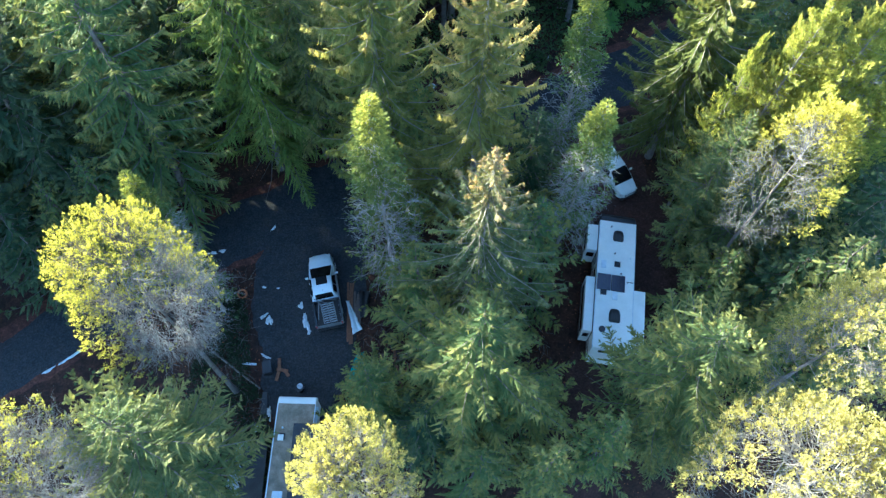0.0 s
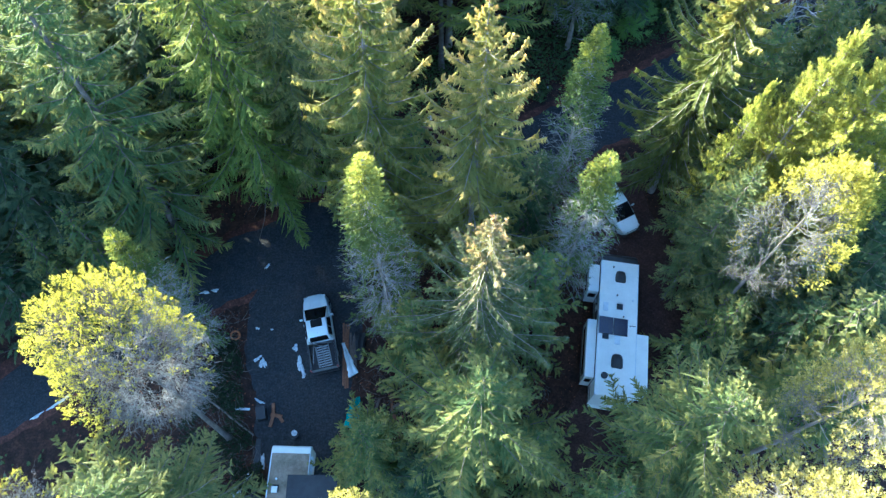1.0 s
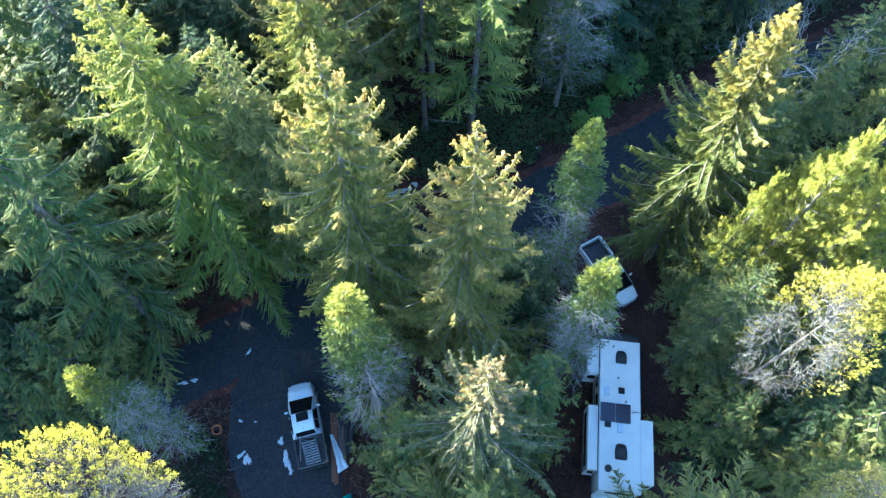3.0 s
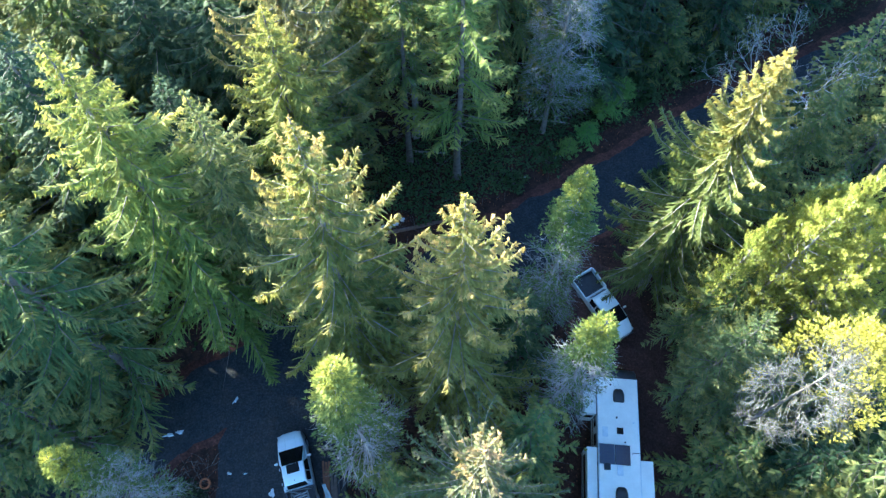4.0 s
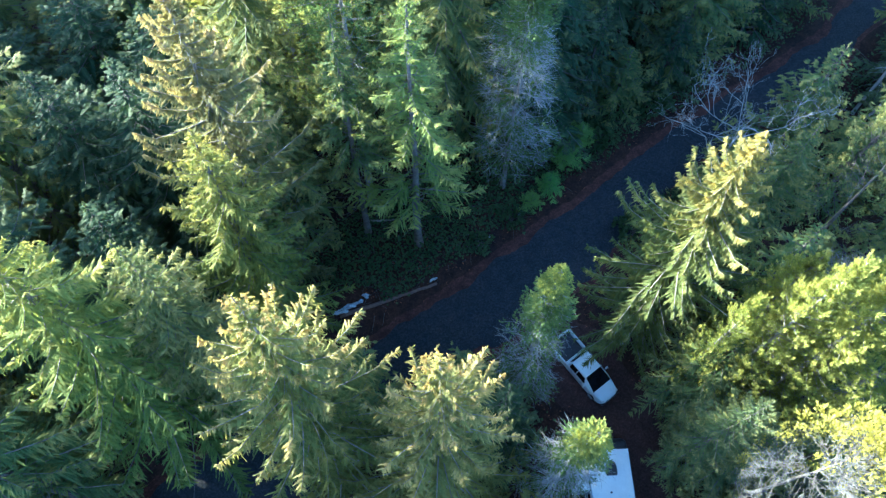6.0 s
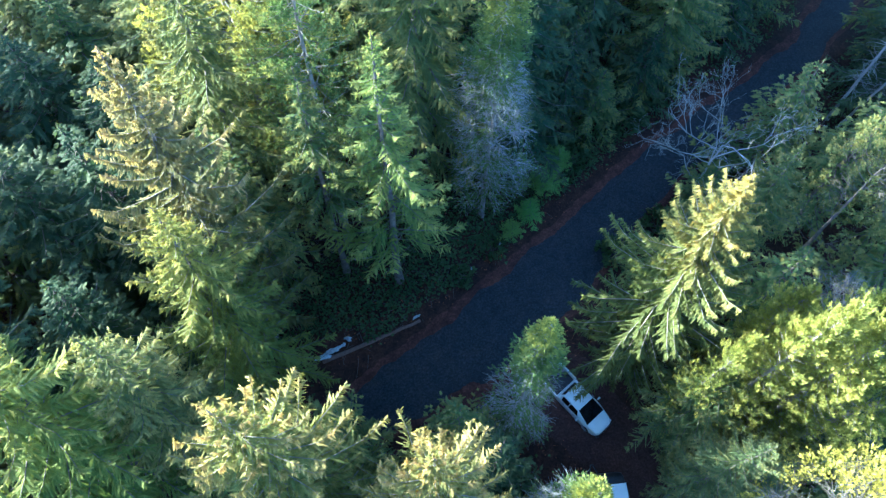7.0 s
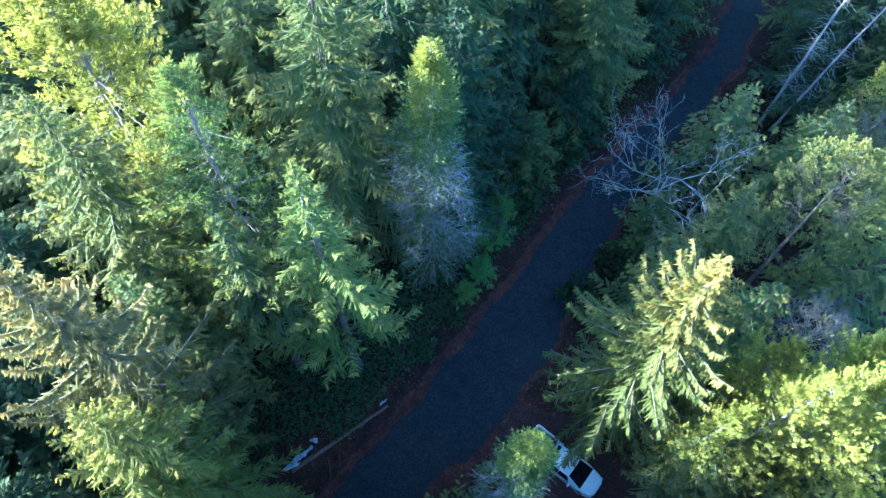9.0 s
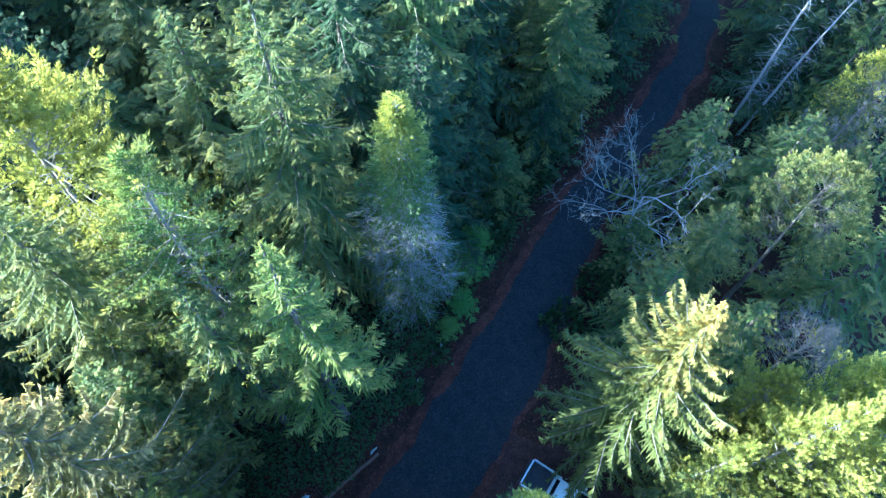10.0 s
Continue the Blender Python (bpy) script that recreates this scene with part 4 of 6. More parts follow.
for x, y, top, r in ((19.0, 46.9, 5.6, 1.4), (11.2, 41.8, 3.8, 1.2), (23.8, 49.4, 6.2, 1.8), (27.4, 50.9, 6.6, 1.6), (8.4, 40.3, 3.2, 1.0), (19.8, 38.9, 5.2, 1.4), (23.4, 40.2, 5.4, 1.5), (30.2, 43.9, 6.4, 1.6)):
    plant(BUSH, x, y, top, r, x * 50, "shrub", "dark leafy shrub at the road edge", "shrub", group="road edge shrubs")

# the surrounding wood, with unseen trees added up-sun to shade yard and road
WOOD = [(-22, 31, 28.5, 4.5, 0), (-24.5, 25.5, 23, 4.4, 1), (-29, 29, 28, 4.6, 0), (-17, 35, 26.5, 4.2, 1), (-21.5, 38.5, 28, 4.4, 0), (-27, 36, 28.5, 4.6, 1), (-12, 37, 19, 3.6, 1),
        (-10.2, 43.5, 21, 4.0, 1), (-14.5, 44.0, 20.5, 4.0, 1), (-19, 45, 27, 4.4, 0), (-9.4, 48.6, 19, 4.0, 1), (-35, 25, 27, 4.6, 0), (-30, 40, 22, 4.6, 0), (-20, 51, 20, 4.4, 1), (-25.5, 49.5, 21, 4.4, 0), (-31, 46, 21, 4.4, 1), (-22, 57, 21, 4.6, 0), (-36, 33, 25, 4.6, 1), (-25, 44, 27, 4.4, 0),
        (-21, 22.8, 14, 3.0, 2), (-38, 21.5, 26, 4.6, 0), (-44, 26, 27, 4.8, 1), (-43, 16.5, 26, 4.6, 0), (-52, 22, 27, 4.8, 1), (-14, 52, 18.5, 4.4, 1), (-7, 54, 20, 4.4, 2), (5, 55.5, 22, 4.4, 0), (12, 52.5, 26, 4.0, 1), (14.5, 49, 21, 3.6, 1),
        (17, 54, 26, 4.2, 0), (22, 56, 27, 4.4, 1), (10, 59, 27, 4.6, 0), (29, 57.5, 26, 4.4, 0), (35, 59, 26, 4.4, 1), (41, 62, 26, 4.4, 0), (16, 62, 27, 4.6, 1), (26, 64, 27, 4.6, 0), (48, 66, 26, 4.4, 1),
        (-9, 60, 20, 4.6, 0), (-2, 61, 21, 4.6, 1), (4, 63, 22, 4.6, 2), (-15, 58, 19, 4.6, 2), (-5, 57.5, 17.5, 4.4, 1), (0.5, 57.5, 18, 4.4, 0), (-12.5, 56, 17.5, 4.4, 0), (-6, 65, 19, 4.8, 1), (2, 69, 21, 4.8, 0), (-13, 66, 19, 4.8, 2), (9, 67, 22, 4.8, 1),
        (30.5, 42.0, 14, 3.2, 2), (33.5, 38.5, 15, 3.4, 0), (34, 31, 15, 4.0, 2), (29, 25, 15, 3.6, 1), (25, 31.5, 13, 3.0, 2), (22.5, 35.5, 13, 3.0, 0), (44, 46, 19, 4.0, 1), (48, 51, 20, 4.0, 0),
        (25, 20, 16, 3.8, 1), (21.0, 17.2, 12, 3.4, 1), (22.5, 21.0, 13, 3.4, 0), (20.5, 14.2, 13, 3.2, 0), (17.6, 18.2, 10, 2.6, 0), (-32, 27, 26, 4.2, 0), (-31, 22.5, 25, 3.8, 1), (-4.4, 42.8, 19.5, 3.4, 0), (-26.5, 21.0, 15, 3.4, 1), (-23.5, 21.8, 13, 2.8, 0), (5.8, 11.0, 9, 2.8, 0), (-0.4, 9.6, 9, 2.8, 1), (2.6, 7.4, 8, 2.8, 0), (22, 16.5, 15, 3.4, 0), (24.5, 17.5, 15, 3.6, 1), (-20.8, 26.0, 10, 3.0, 0), (-28, 31.8, 15, 3.4, 0), (-36.5, 37.5, 24, 4.4, 1), (-40, 27.5, 24, 4.6, 0), (-48, 31, 27, 4.8, 1), (-57, 36, 28, 5.0, 0), (-50, 40, 27, 5.0, 1), (31, 66, 25, 4.6, 0), (37, 65, 25, 4.6, 1), (-4, 72, 21, 4.8, 1), (-10, 74, 20, 4.8, 0), (4, 76, 22, 4.8, 1), (-4, 81, 22, 4.8, 0), (24, 14, 16, 3.8, 0), (6, 19.6, 14, 3.0, 2), (-1.0, 17.4, 13, 2.8, 0), (6.2, 26.4, 13, 2.8, 1), (-1.5, 30.0, 12, 2.8, 2), (4.8, 28.5, 12, 2.6, 0),
        (25.2, 50.6, 9, 2.4, 1), (29.4, 52.6, 11, 2.6, 0), (33.2, 54.0, 12, 2.6, 1), (37, 56.0, 12, 2.8, 0), (18.6, 50.0, 12, 2.6, 1), (34.6, 44.6, 8, 2.0, 0), (43.5, 47.6, 11, 2.4, 1), (44, 42.5, 15, 3.0, 0), (47.5, 45, 16, 3.2, 1), (42, 39.6, 13, 2.8, 0), (46.5, 39.5, 16, 3.2, 1), (37.5, 35.5, 14, 3.0, 0), (49, 49, 16, 3.0, 0), (36.8, 40.0, 10, 2.4, 0)]
for i, (x, y, top, r, k) in enumerate(WOOD):
    plant(FAR[k] if top > 17 else LOW[k % 2], x, y, top + float(slope(x, y)), r * 1.32, i * 77, "conifer_tree", "green forest conifer among its neighbours", group="forest conifers")


# unseen forest added beyond the clearing, densest to the north-west to cast shade
OUTER = [conifer(18, fine=0.62, dens=0.22, blade=0.95, light_limbs=True, step=1.5), conifer(19, fine=0.62, dens=0.22, blade=0.95, light_limbs=True, step=1.5, mat=M_BLUE)]
rng = random.Random(77)
for i in range(-16, 11):
    for j in range(-2, 17):
        x, y = 6.5 * i + rng.uniform(-2, 2), 6.5 * j + rng.uniform(-2, 2)
        inside = -46 < x < 50 and y < 69
        if inside or strip_distance(np.array(x), np.array(y), ROAD) < 4 or (x > 50 and y < 20) or rng.random() < (0.35 if x < 0 and y > 40 else 0.75) or y < -5:
            continue
        plant(OUTER[rng.randrange(2)], x, y, rng.uniform(27, 34) + float(slope(x, y)), rng.uniform(4.8, 6.4), rng.uniform(0, 360), "conifer_tree", "tall conifer added outside the view, mostly for its shade", group="surrounding forest")


# ---- vehicles ----
M_STEELGREY = plain("galvanised_steel", (0.20, 0.22, 0.24), (0.34, 0.36, 0.38), 6, 0.55)


def loft(sections, cap=True):
    """A closed skin through cross-sections of equal point count, each a list of (x, y, z)."""
    bm = bmesh.new()
    rings = [[bm.verts.new(p) for p in sec] for sec in sections]
    n = len(rings[0])
    for a, b in zip(rings, rings[1:]):
        for i in range(n):
            bm.faces.new((a[i], a[(i + 1) % n], b[(i + 1) % n], b[i]))
    if cap:
        bm.faces.new(rings[0][::-1])
        bm.faces.new(rings[-1])
    bmesh.ops.recalc_face_normals(bm, faces=bm.faces)
    return bm


def ring(y, w, z0, z1, top_w=None, r=0.10, n=5):
    """A rounded section across the car at y: half width w, narrowed to top_w at its top."""
    top_w = w if top_w is None else top_w
    pts = []
    for cx, cz, a0 in ((1, 1, 0), (-1, 1, 90), (-1, 0, 180), (1, 0, 270)):
        for k in range(n):
            a = radians(a0 + 90 * k / (n - 1))
            hw = top_w if cz else w
            pts.append((cx * (hw - r) + r * math.cos(a), y, (z1 - r if cz else z0 + r) + r * math.sin(a)))
    return pts


def panel(p, thick=0.012):
    """A thin pane on four corners, lifted along its normal."""
    bm = bmesh.new()
    c = [Vector(q) for q in p]
    nrm = (c[1] - c[0]).cross(c[3] - c[0]).normalized() * thick
    lo, hi = [bm.verts.new(q) for q in c], [bm.verts.new(q + nrm) for q in c]
    bm.faces.new(hi)
    bm.faces.new(lo[::-1])
    for i in range(4):
        j = (i + 1) % 4
        bm.faces.new((lo[i], lo[j], hi[j], hi[i]))
    return bm


def wheel(parent, x, y, r, w, rim_mat):
    t = Matrix.Translation((x, y, r)) @ Matrix.Rotation(radians(90), 4, "Y")
    bm = disc(bmesh.new(), t, r, w, 28)
    bmesh.ops.bevel(bm, geom=[e for e in bm.edges if len({f.normal.to_tuple(2) for f in e.link_faces}) > 1 and abs((e.verts[0].co - e.verts[1].co).x) < 1e-4], offset=0.04, segments=2, affect="EDGES")
    wh = part("wheel", bm, M_RUBBER, parent, "black rubber tyre")
    s = 1 if x > 0 else -1
    bm = disc(bmesh.new(), Matrix.Translation((x + s * (w / 2 + 0.006), y, r)) @ Matrix.Rotation(radians(90), 4, "Y"), r * 0.62, 0.02, 24)
    for k in range(5):
        m = Matrix.Translation((x + s * (w / 2 + 0.02), y, r)) @ Matrix.Rotation(radians(72 * k), 4, "X")
        bmesh.ops.create_cube(bm, size=1, matrix=m @ Matrix.Translation((0, 0, r * 0.3)) @ Matrix.Diagonal((0.03, 0.07, r * 0.55, 1)))
    part("rim", bm, rim_mat, wh, "pale alloy rim")


def pickup(name, m, L, W, paint, label, cab, hood, roof_z, bed_mat, glass_roof):
    """A pickup, nose to +y: cab length and hood length in metres, the rest is bed."""
    ob = empty(name, m, label, "pickup truck")
    f, w = L / 2, W / 2
    hz, belt = 1.06, 1.12
    yc = f - hood
    yb = yc - cab
    body = loft([ring(f + 0.02, w * 0.44, 0.50, 0.78, w * 0.38, r=0.09), ring(f - 0.05, w * 0.66, 0.42, 0.86, w * 0.56), ring(f - 0.16, w * 0.82, 0.38, 0.92, w * 0.70, r=0.14), ring(f - 0.34, w * 0.93, 0.36, 0.98, w * 0.79, r=0.14), ring(f - 0.60, w * 0.98, 0.36, 1.03, w * 0.85, r=0.13), ring(f - 0.90, w, 0.36, 1.06, w * 0.89, r=0.12),
                 ring(yc - 0.02, w, 0.36, hz + 0.06, w * 0.95), ring(yc - 0.3, w, 0.36, belt, w * 0.96), ring(yb, w, 0.36, belt, w * 0.96)])
    part("body", body, paint, ob, flat=False)
    part("bonnet", loft([ring(f - 0.16, w * 0.42, 0.86, 0.935, r=0.02), ring(f - 0.55, w * 0.68, 0.98, 1.045, r=0.02), ring(yc + 0.32, w * 0.74, 1.04, 1.105, r=0.02)]), paint, ob)
    for s in (-1, 1):
        part("bonnet_crease", loft([[(s * w * 0.34 + a, y, z + b) for a, b in ((-0.02, 0), (0.02, 0), (0, 0.022))] for y, z in ((f - 0.35, 1.0), (f - 0.6, 1.045), (yc + 0.30, 1.115))]), paint, ob)
    tw = w * 0.74
    ws0, ws1 = yc + 0.34, yc - 0.72
    rw1, rw0 = yb + 0.30, yb + 0.08
    part("cab", loft([ring(ws0, w * 0.90, belt - 0.16, belt - 0.02, w * 0.86, r=0.02), ring(ws1, w * 0.93, belt - 0.16, roof_z - 0.03, tw, r=0.06), ring((ws1 + rw1) / 2, w * 0.93, belt - 0.16, roof_z, tw, r=0.07),
                      ring(rw1, w * 0.92, belt - 0.16, roof_z - 0.03, tw * 0.98, r=0.06), ring(rw0, w * 0.90, belt - 0.16, belt - 0.02, w * 0.86, r=0.02)]), paint, ob, flat=False)
    g = 0.03
    part("windscreen", panel([(-w * 0.82, ws0 - 0.04, belt - 0.02), (-tw * 0.92, ws1 + 0.03, roof_z - 0.075), (tw * 0.92, ws1 + 0.03, roof_z - 0.075), (w * 0.82, ws0 - 0.04, belt - 0.02)], 0.05), M_GLASS, ob, "dark tinted windscreen")
    part("rear_window", panel([(tw * 0.82, rw1 - 0.04, roof_z - 0.09), (tw * 0.82 + 0.05, rw0 + 0.01, belt + 0.10), (-tw * 0.82 - 0.05, rw0 + 0.01, belt + 0.10), (-tw * 0.82, rw1 - 0.04, roof_z - 0.09)][::-1], 0.03), M_GLASS, ob, "dark rear window")
    half = (ws1 + rw1) / 2
    for s in (-1, 1):
        for y0, y1 in ((ws1 + 0.22, half + g), (half - g, rw1 + 0.02)):
            p = [(s * w * 0.925, y0, belt + 0.05), (s * w * 0.925, y1, belt + 0.05), (s * (tw + 0.012), y1 - (0.02 if y1 < half else 0), roof_z - 0.10), (s * (tw + 0.012), y0 - (0.22 if y0 > half else 0), roof_z - 0.10)]
            part("side_window", panel(p if s < 0 else p[::-1], 0.02), M_GLASS, ob, "dark side window")
        part("wing_mirror", bbox(*sorted((s * w, s * (w + 0.22))), yc - 0.45, yc - 0.33, 1.12, 1.30, bevel=0.03, seg=2), paint, ob)
        part("headlight", bbox(*sorted((s * w * 0.50, s * w * 0.80)), f - 0.30, f - 0.10, 0.76, 0.90, bevel=0.05, seg=2), M_LAMP, ob, "clear headlight")
        for y in (yc - 0.75, half - 0.35):
            part("door_handle", bbox(*sorted((s * w * 0.985, s * (w + 0.03))), y - 0.09, y + 0.09, 0.98, 1.02, bevel=0.008), M_CHROME, ob, "bright door handle")
        bx = sorted((s * (w - 0.09), s * w))
        part("bed_side", bbox(*bx, -f + 0.10, yb - 0.02, 0.45, 1.16, bevel=0.03, seg=2), paint, ob)
        part("bed_rail", bbox(bx[0] + 0.01, bx[1] + 0.008, -f + 0.10, yb - 0.03, 1.163, 1.195, bevel=0.01), bed_mat, ob, "bed rail cap")
        part("tail_light", bbox(*sorted((s * (w - 0.14), s * (w - 0.005))), -f + 0.03, -f + 0.10, 0.72, 1.08, bevel=0.02), M_RED, ob, "red tail light")
    part("bed_floor", bbox(-w + 0.09, w - 0.09, -f + 0.10, yb - 0.02, 0.62, 0.70), M_BLACK, ob, "dark load bed liner")
    part("bulkhead", bbox(-w + 0.09, w - 0.09, yb - 0.08, yb - 0.02, 0.70, 1.17, bevel=0.012), bed_mat, ob)
    part("tailgate", bbox(-w + 0.10, w - 0.10, -f + 0.03, -f + 0.10, 0.55, 1.16, bevel=0.02, seg=2), M_STEEL if bed_mat is M_BLACK else paint, ob)
    part("gate_cap", bbox(-w + 0.10, w - 0.10, -f + 0.015, -f + 0.115, 1.163, 1.19, bevel=0.01), bed_mat, ob)
    part("rear_bumper", bbox(-w * 0.96, w * 0.96, -f - 0.12, -f + 0.03, 0.42, 0.60, bevel=0.04, seg=2), M_BLACK, ob, "dark rear bumper")
    part("front_bumper", bbox(-w * 0.80, w * 0.80, f - 0.12, f + 0.05, 0.36, 0.56, bevel=0.05, seg=2), M_BLACK, ob, "dark front bumper")
    part("grille", bbox(-w * 0.46, w * 0.46, f - 0.08, f + 0.012, 0.60, 0.82, bevel=0.02), M_BLACK, ob, "dark grille")
    if glass_roof:
        part("sunroof", bbox(-0.40, 0.40, ws1 - 0.55, ws1 + 0.02, roof_z - 0.05, roof_z + 0.006, bevel=0.01), M_TINT, ob, "dark glass sunroof")
        bm = bmesh.new()
        disc(bm, Matrix.Translation((0, rw1 + 0.14, roof_z + 0.10)) @ Matrix.Rotation(radians(25), 4, "X"), 0.012, 0.22, 8)
        part("aerial", bm, M_BLACK, ob, "short roof aerial")
    for y in (f - 0.92, -f + 1.10):
        for s in (-1, 1):
            wheel(ob, s * (w - 0.13), y, 0.38, 0.25, M_CHROME)
    return ob


def ground_pose(x, y, turn, dx=0.0, dy=0.0):
    """Standing on the open ground at (x, y), tipped with its slope."""
    n = Vector((-0.048, -0.0625, 1)).normalized()
    q = Vector((0, 0, 1)).rotation_difference(n).to_matrix().to_4x4()
    return Matrix.Translation((x, y, float(slope(x, y)) + 0.06)) @ q @ Matrix.Rotation(radians(turn), 4, "Z")


truck = pickup("pickup_truck", ground_pose(-7.9, 20.15, 11.8), 5.55, 1.95, M_SILVER, "silver crew-cab pickup with a ladder rack in its bed", 2.20, 1.45, 1.76, M_BLACK, True)
pickup("pickup_truck", ground_pose(13.42, 29.80, 206.5), 5.25, 1.82, M_CARWHITE, "white pickup with an empty dark bed under branches", 2.25, 1.25, 1.72, M_CARWHITE, False)

# the silver pickup's load: a slatted metal ramp and loose pipes
ld = empty("metal_ramp", ground_pose(-7.9, 20.15, 11.8) @ pose(0.10, -1.75, 1.14, 4, 0, 3), "grey slatted metal ramp lying in a pickup bed", "ramp")
for s in (-1, 1):
    part("side_rail", bbox(s * 0.44 - 0.035, s * 0.44 + 0.035, -0.95, 0.62, 0, 0.09, bevel=0.01), M_STEEL, ld)
for k in range(9):
    for s in (-0.22, 0.22):
        part("rung", bbox(s - 0.17, s + 0.17, -0.90 + 0.17 * k, -0.82 + 0.17 * k, 0.02, 0.06, bevel=0.008), M_STEELGREY, ld)
part("middle_rail", bbox(-0.035, 0.035, -0.93, 0.6, 0.0, 0.07, bevel=0.01), M_STEEL, ld)
for k, (x, y, a, ln) in enumerate(((-0.35, -1.35, 20, 1.5), (-0.1, -1.15, 62, 1.5), (-0.55, -1.7, -8, 1.3), (0.2, -1.0, 80, 1.2))):
    bm = disc(bmesh.new(), Matrix.Rotation(radians(90), 4, "X"), 0.03, ln, 10)
    p = part("pipe", bm, M_STEEL, None, flat=False)
    p.matrix_basis = ground_pose(-7.9, 20.15, 11.8) @ pose(x, y, 1.27 + 0.03 * k, 3, 0, a)
    tagged(p, "loose grey metal pipe on a pickup load", "pipe", "pickup load pipes")


def travel_trailer():
    """A long white travel trailer, front to +y, with three slide-outs."""
    ob = empty("travel_trailer", Matrix.Translation((12.19, 19.55, float(slope(12.19, 19.55)) + 0.04)) @ Matrix.Rotation(radians(-9.0), 4, "Z"),
               "long white travel trailer with slide-outs and solar panels", "travel trailer")
    W, H, y0, y1 = 1.26, 3.02, -5.0, 4.55
    part("body", loft([[(x, y, z) for x, z in ((-W, 0.55), (W, 0.55), (W, H - 0.06), (W - 0.06, H - 0.01), (-W + 0.06, H - 0.01), (-W, H - 0.06))] for y in (y0, y1)]), M_WHITE, ob)
    part("roof_membrane", bbox(-W + 0.03, W - 0.03, y0 + 0.03, y1 - 0.02, H - 0.008, H + 0.02, bevel=0.008), M_ROOFWHITE, ob, "white roof membrane with faint streaks")
    cap = [(y1 + 0.002, 0.60, H, W), (y1 + 0.40, 0.60, H - 0.03, W - 0.02), (y1 + 0.58, 0.60, H - 0.14, W - 0.08), (y1 + 0.74, 0.62, H - 0.6, W - 0.12), (y1 + 0.86, 0.66, 1.6, W - 0.16), (y1 + 0.88, 0.75, 1.2, W - 0.2)]
    part("front_cap", loft([ring(y, w, a, b, r=0.12) for y, a, b, w in cap]), M_BLACK, ob, "black moulded front cap", flat=False)
    part("cap_trim", bbox(-W + 0.02, W - 0.02, y1 - 0.03, y1 + 0.05, H - 0.012, H + 0.035, bevel=0.012), M_BLACK, ob)
    part("front_window", panel([(0.8, y1 + 0.83, H - 0.95), (-0.8, y1 + 0.83, H - 0.95), (-0.8, y1 + 0.76, H - 0.62), (0.8, y1 + 0.76, H - 0.62)], 0.02), M_GLASS, ob, "dark front window")
    for s in (-1, 1):
        part("roof_edge_trim", bbox(*sorted((s * (W - 0.03), s * (W + 0.02))), y0, y1, H - 0.06, H + 0.025, bevel=0.01), M_SHEET, ob, "pale roof gutter rail")
        part("lower_skirt", bbox(*sorted((s * (W - 0.002), s * (W + 0.012))), y0 + 0.02, y1 - 0.02, 0.55, 0.95), M_BLACK, ob, "dark lower side band")
        for y in (0.2, -0.75):
            wheel(ob, s * (W - 0.14), y, 0.36, 0.22, M_CHROME)
    part("side_stripe", bbox(-W - 0.008, -W + 0.001, y0 + 0.1, y1 - 0.1, 1.25, 1.45), M_GREYWOOD, ob, "tan side stripe")
    for y in (1.9, 0.75):
        part("side_window", bbox(-W - 0.016, -W + 0.002, y - 0.35, y + 0.35, 1.75, 2.35, bevel=0.006), M_GLASS, ob, "dark side window")
    dr = part("entry_door", bbox(W - 0.002, W + 0.02, 1.35, 2.05, 0.80, 2.70, bevel=0.008), M_WHITE, ob, "white entry door")
    part("door_handle", bbox(W + 0.02, W + 0.05, 1.42, 1.5, 1.55, 1.68, bevel=0.006), M_BLACK, dr)
    part("door_window", bbox(W + 0.02, W + 0.028, 1.5, 1.9, 1.95, 2.4), M_GLASS, dr)
    aw = part("awning", loft([[(W + 0.07 + 0.055 * math.cos(a * 0.785), y, H - 0.22 + 0.055 * math.sin(a * 0.785)) for a in range(8)] for y in (-0.35, 4.3)]), M_BLACK, ob, "rolled dark awning")
    part("rear_window", bbox(-0.75, 0.75, y0 - 0.012, y0 + 0.002, 2.2, 2.62, bevel=0.005), M_GLASS, ob, "dark rear window")
    part("rear_bumper", bbox(-W + 0.05, W - 0.05, y0 - 0.18, y0 - 0.02, 0.52, 0.66, bevel=0.01), M_WHITE, ob)
    part("ladder", loft([[(x, y, z) for x, y in ((0.75, y0 - 0.08), (0.80, y0 - 0.08), (0.80, y0 - 0.03), (0.75, y0 - 0.03))] for z in (0.9, H + 0.1)]), M_CHROME, ob)
    for s, a, b, out, zt in ((-1, 2.20, 4.25, 0.78, H - 0.28), (-1, -3.85, 0.15, 0.66, H - 0.28), (1, -4.35, -0.45, 0.86, H - 0.28)):
        sl = part("slide_out", bbox(*sorted((s * (W + 0.003), s * (W + out))), a, b, 0.85, zt, bevel=0.02), M_WHITE, ob, "white slide-out room")
        part("slide_roof", bbox(*sorted((s * (W + 0.02), s * (W + out - 0.01))), a + 0.02, b - 0.02, zt - 0.002, zt + 0.03, bevel=0.008), M_ROOFWHITE, sl)
        part("slide_seal", bbox(*sorted((s * (W + 0.002), s * (W + 0.05))), a - 0.03, b + 0.03, 0.83, zt + 0.045, bevel=0.008), M_BLACK, sl, "black rubber seal")
        xo = s * (W + out)
        part("slide_window", bbox(*sorted((xo - s * 0.002, xo + s * 0.014)), a + 0.35, b - 0.35, 1.55, 2.2, bevel=0.005), M_GLASS, sl, "dark slide-out window")
        part("slide_stripe", bbox(*sorted((xo - s * 0.002, xo + s * 0.010)), a + 0.04, b - 0.04, 0.95, 1.30), M_BLACK, sl, "black graphic stripe")
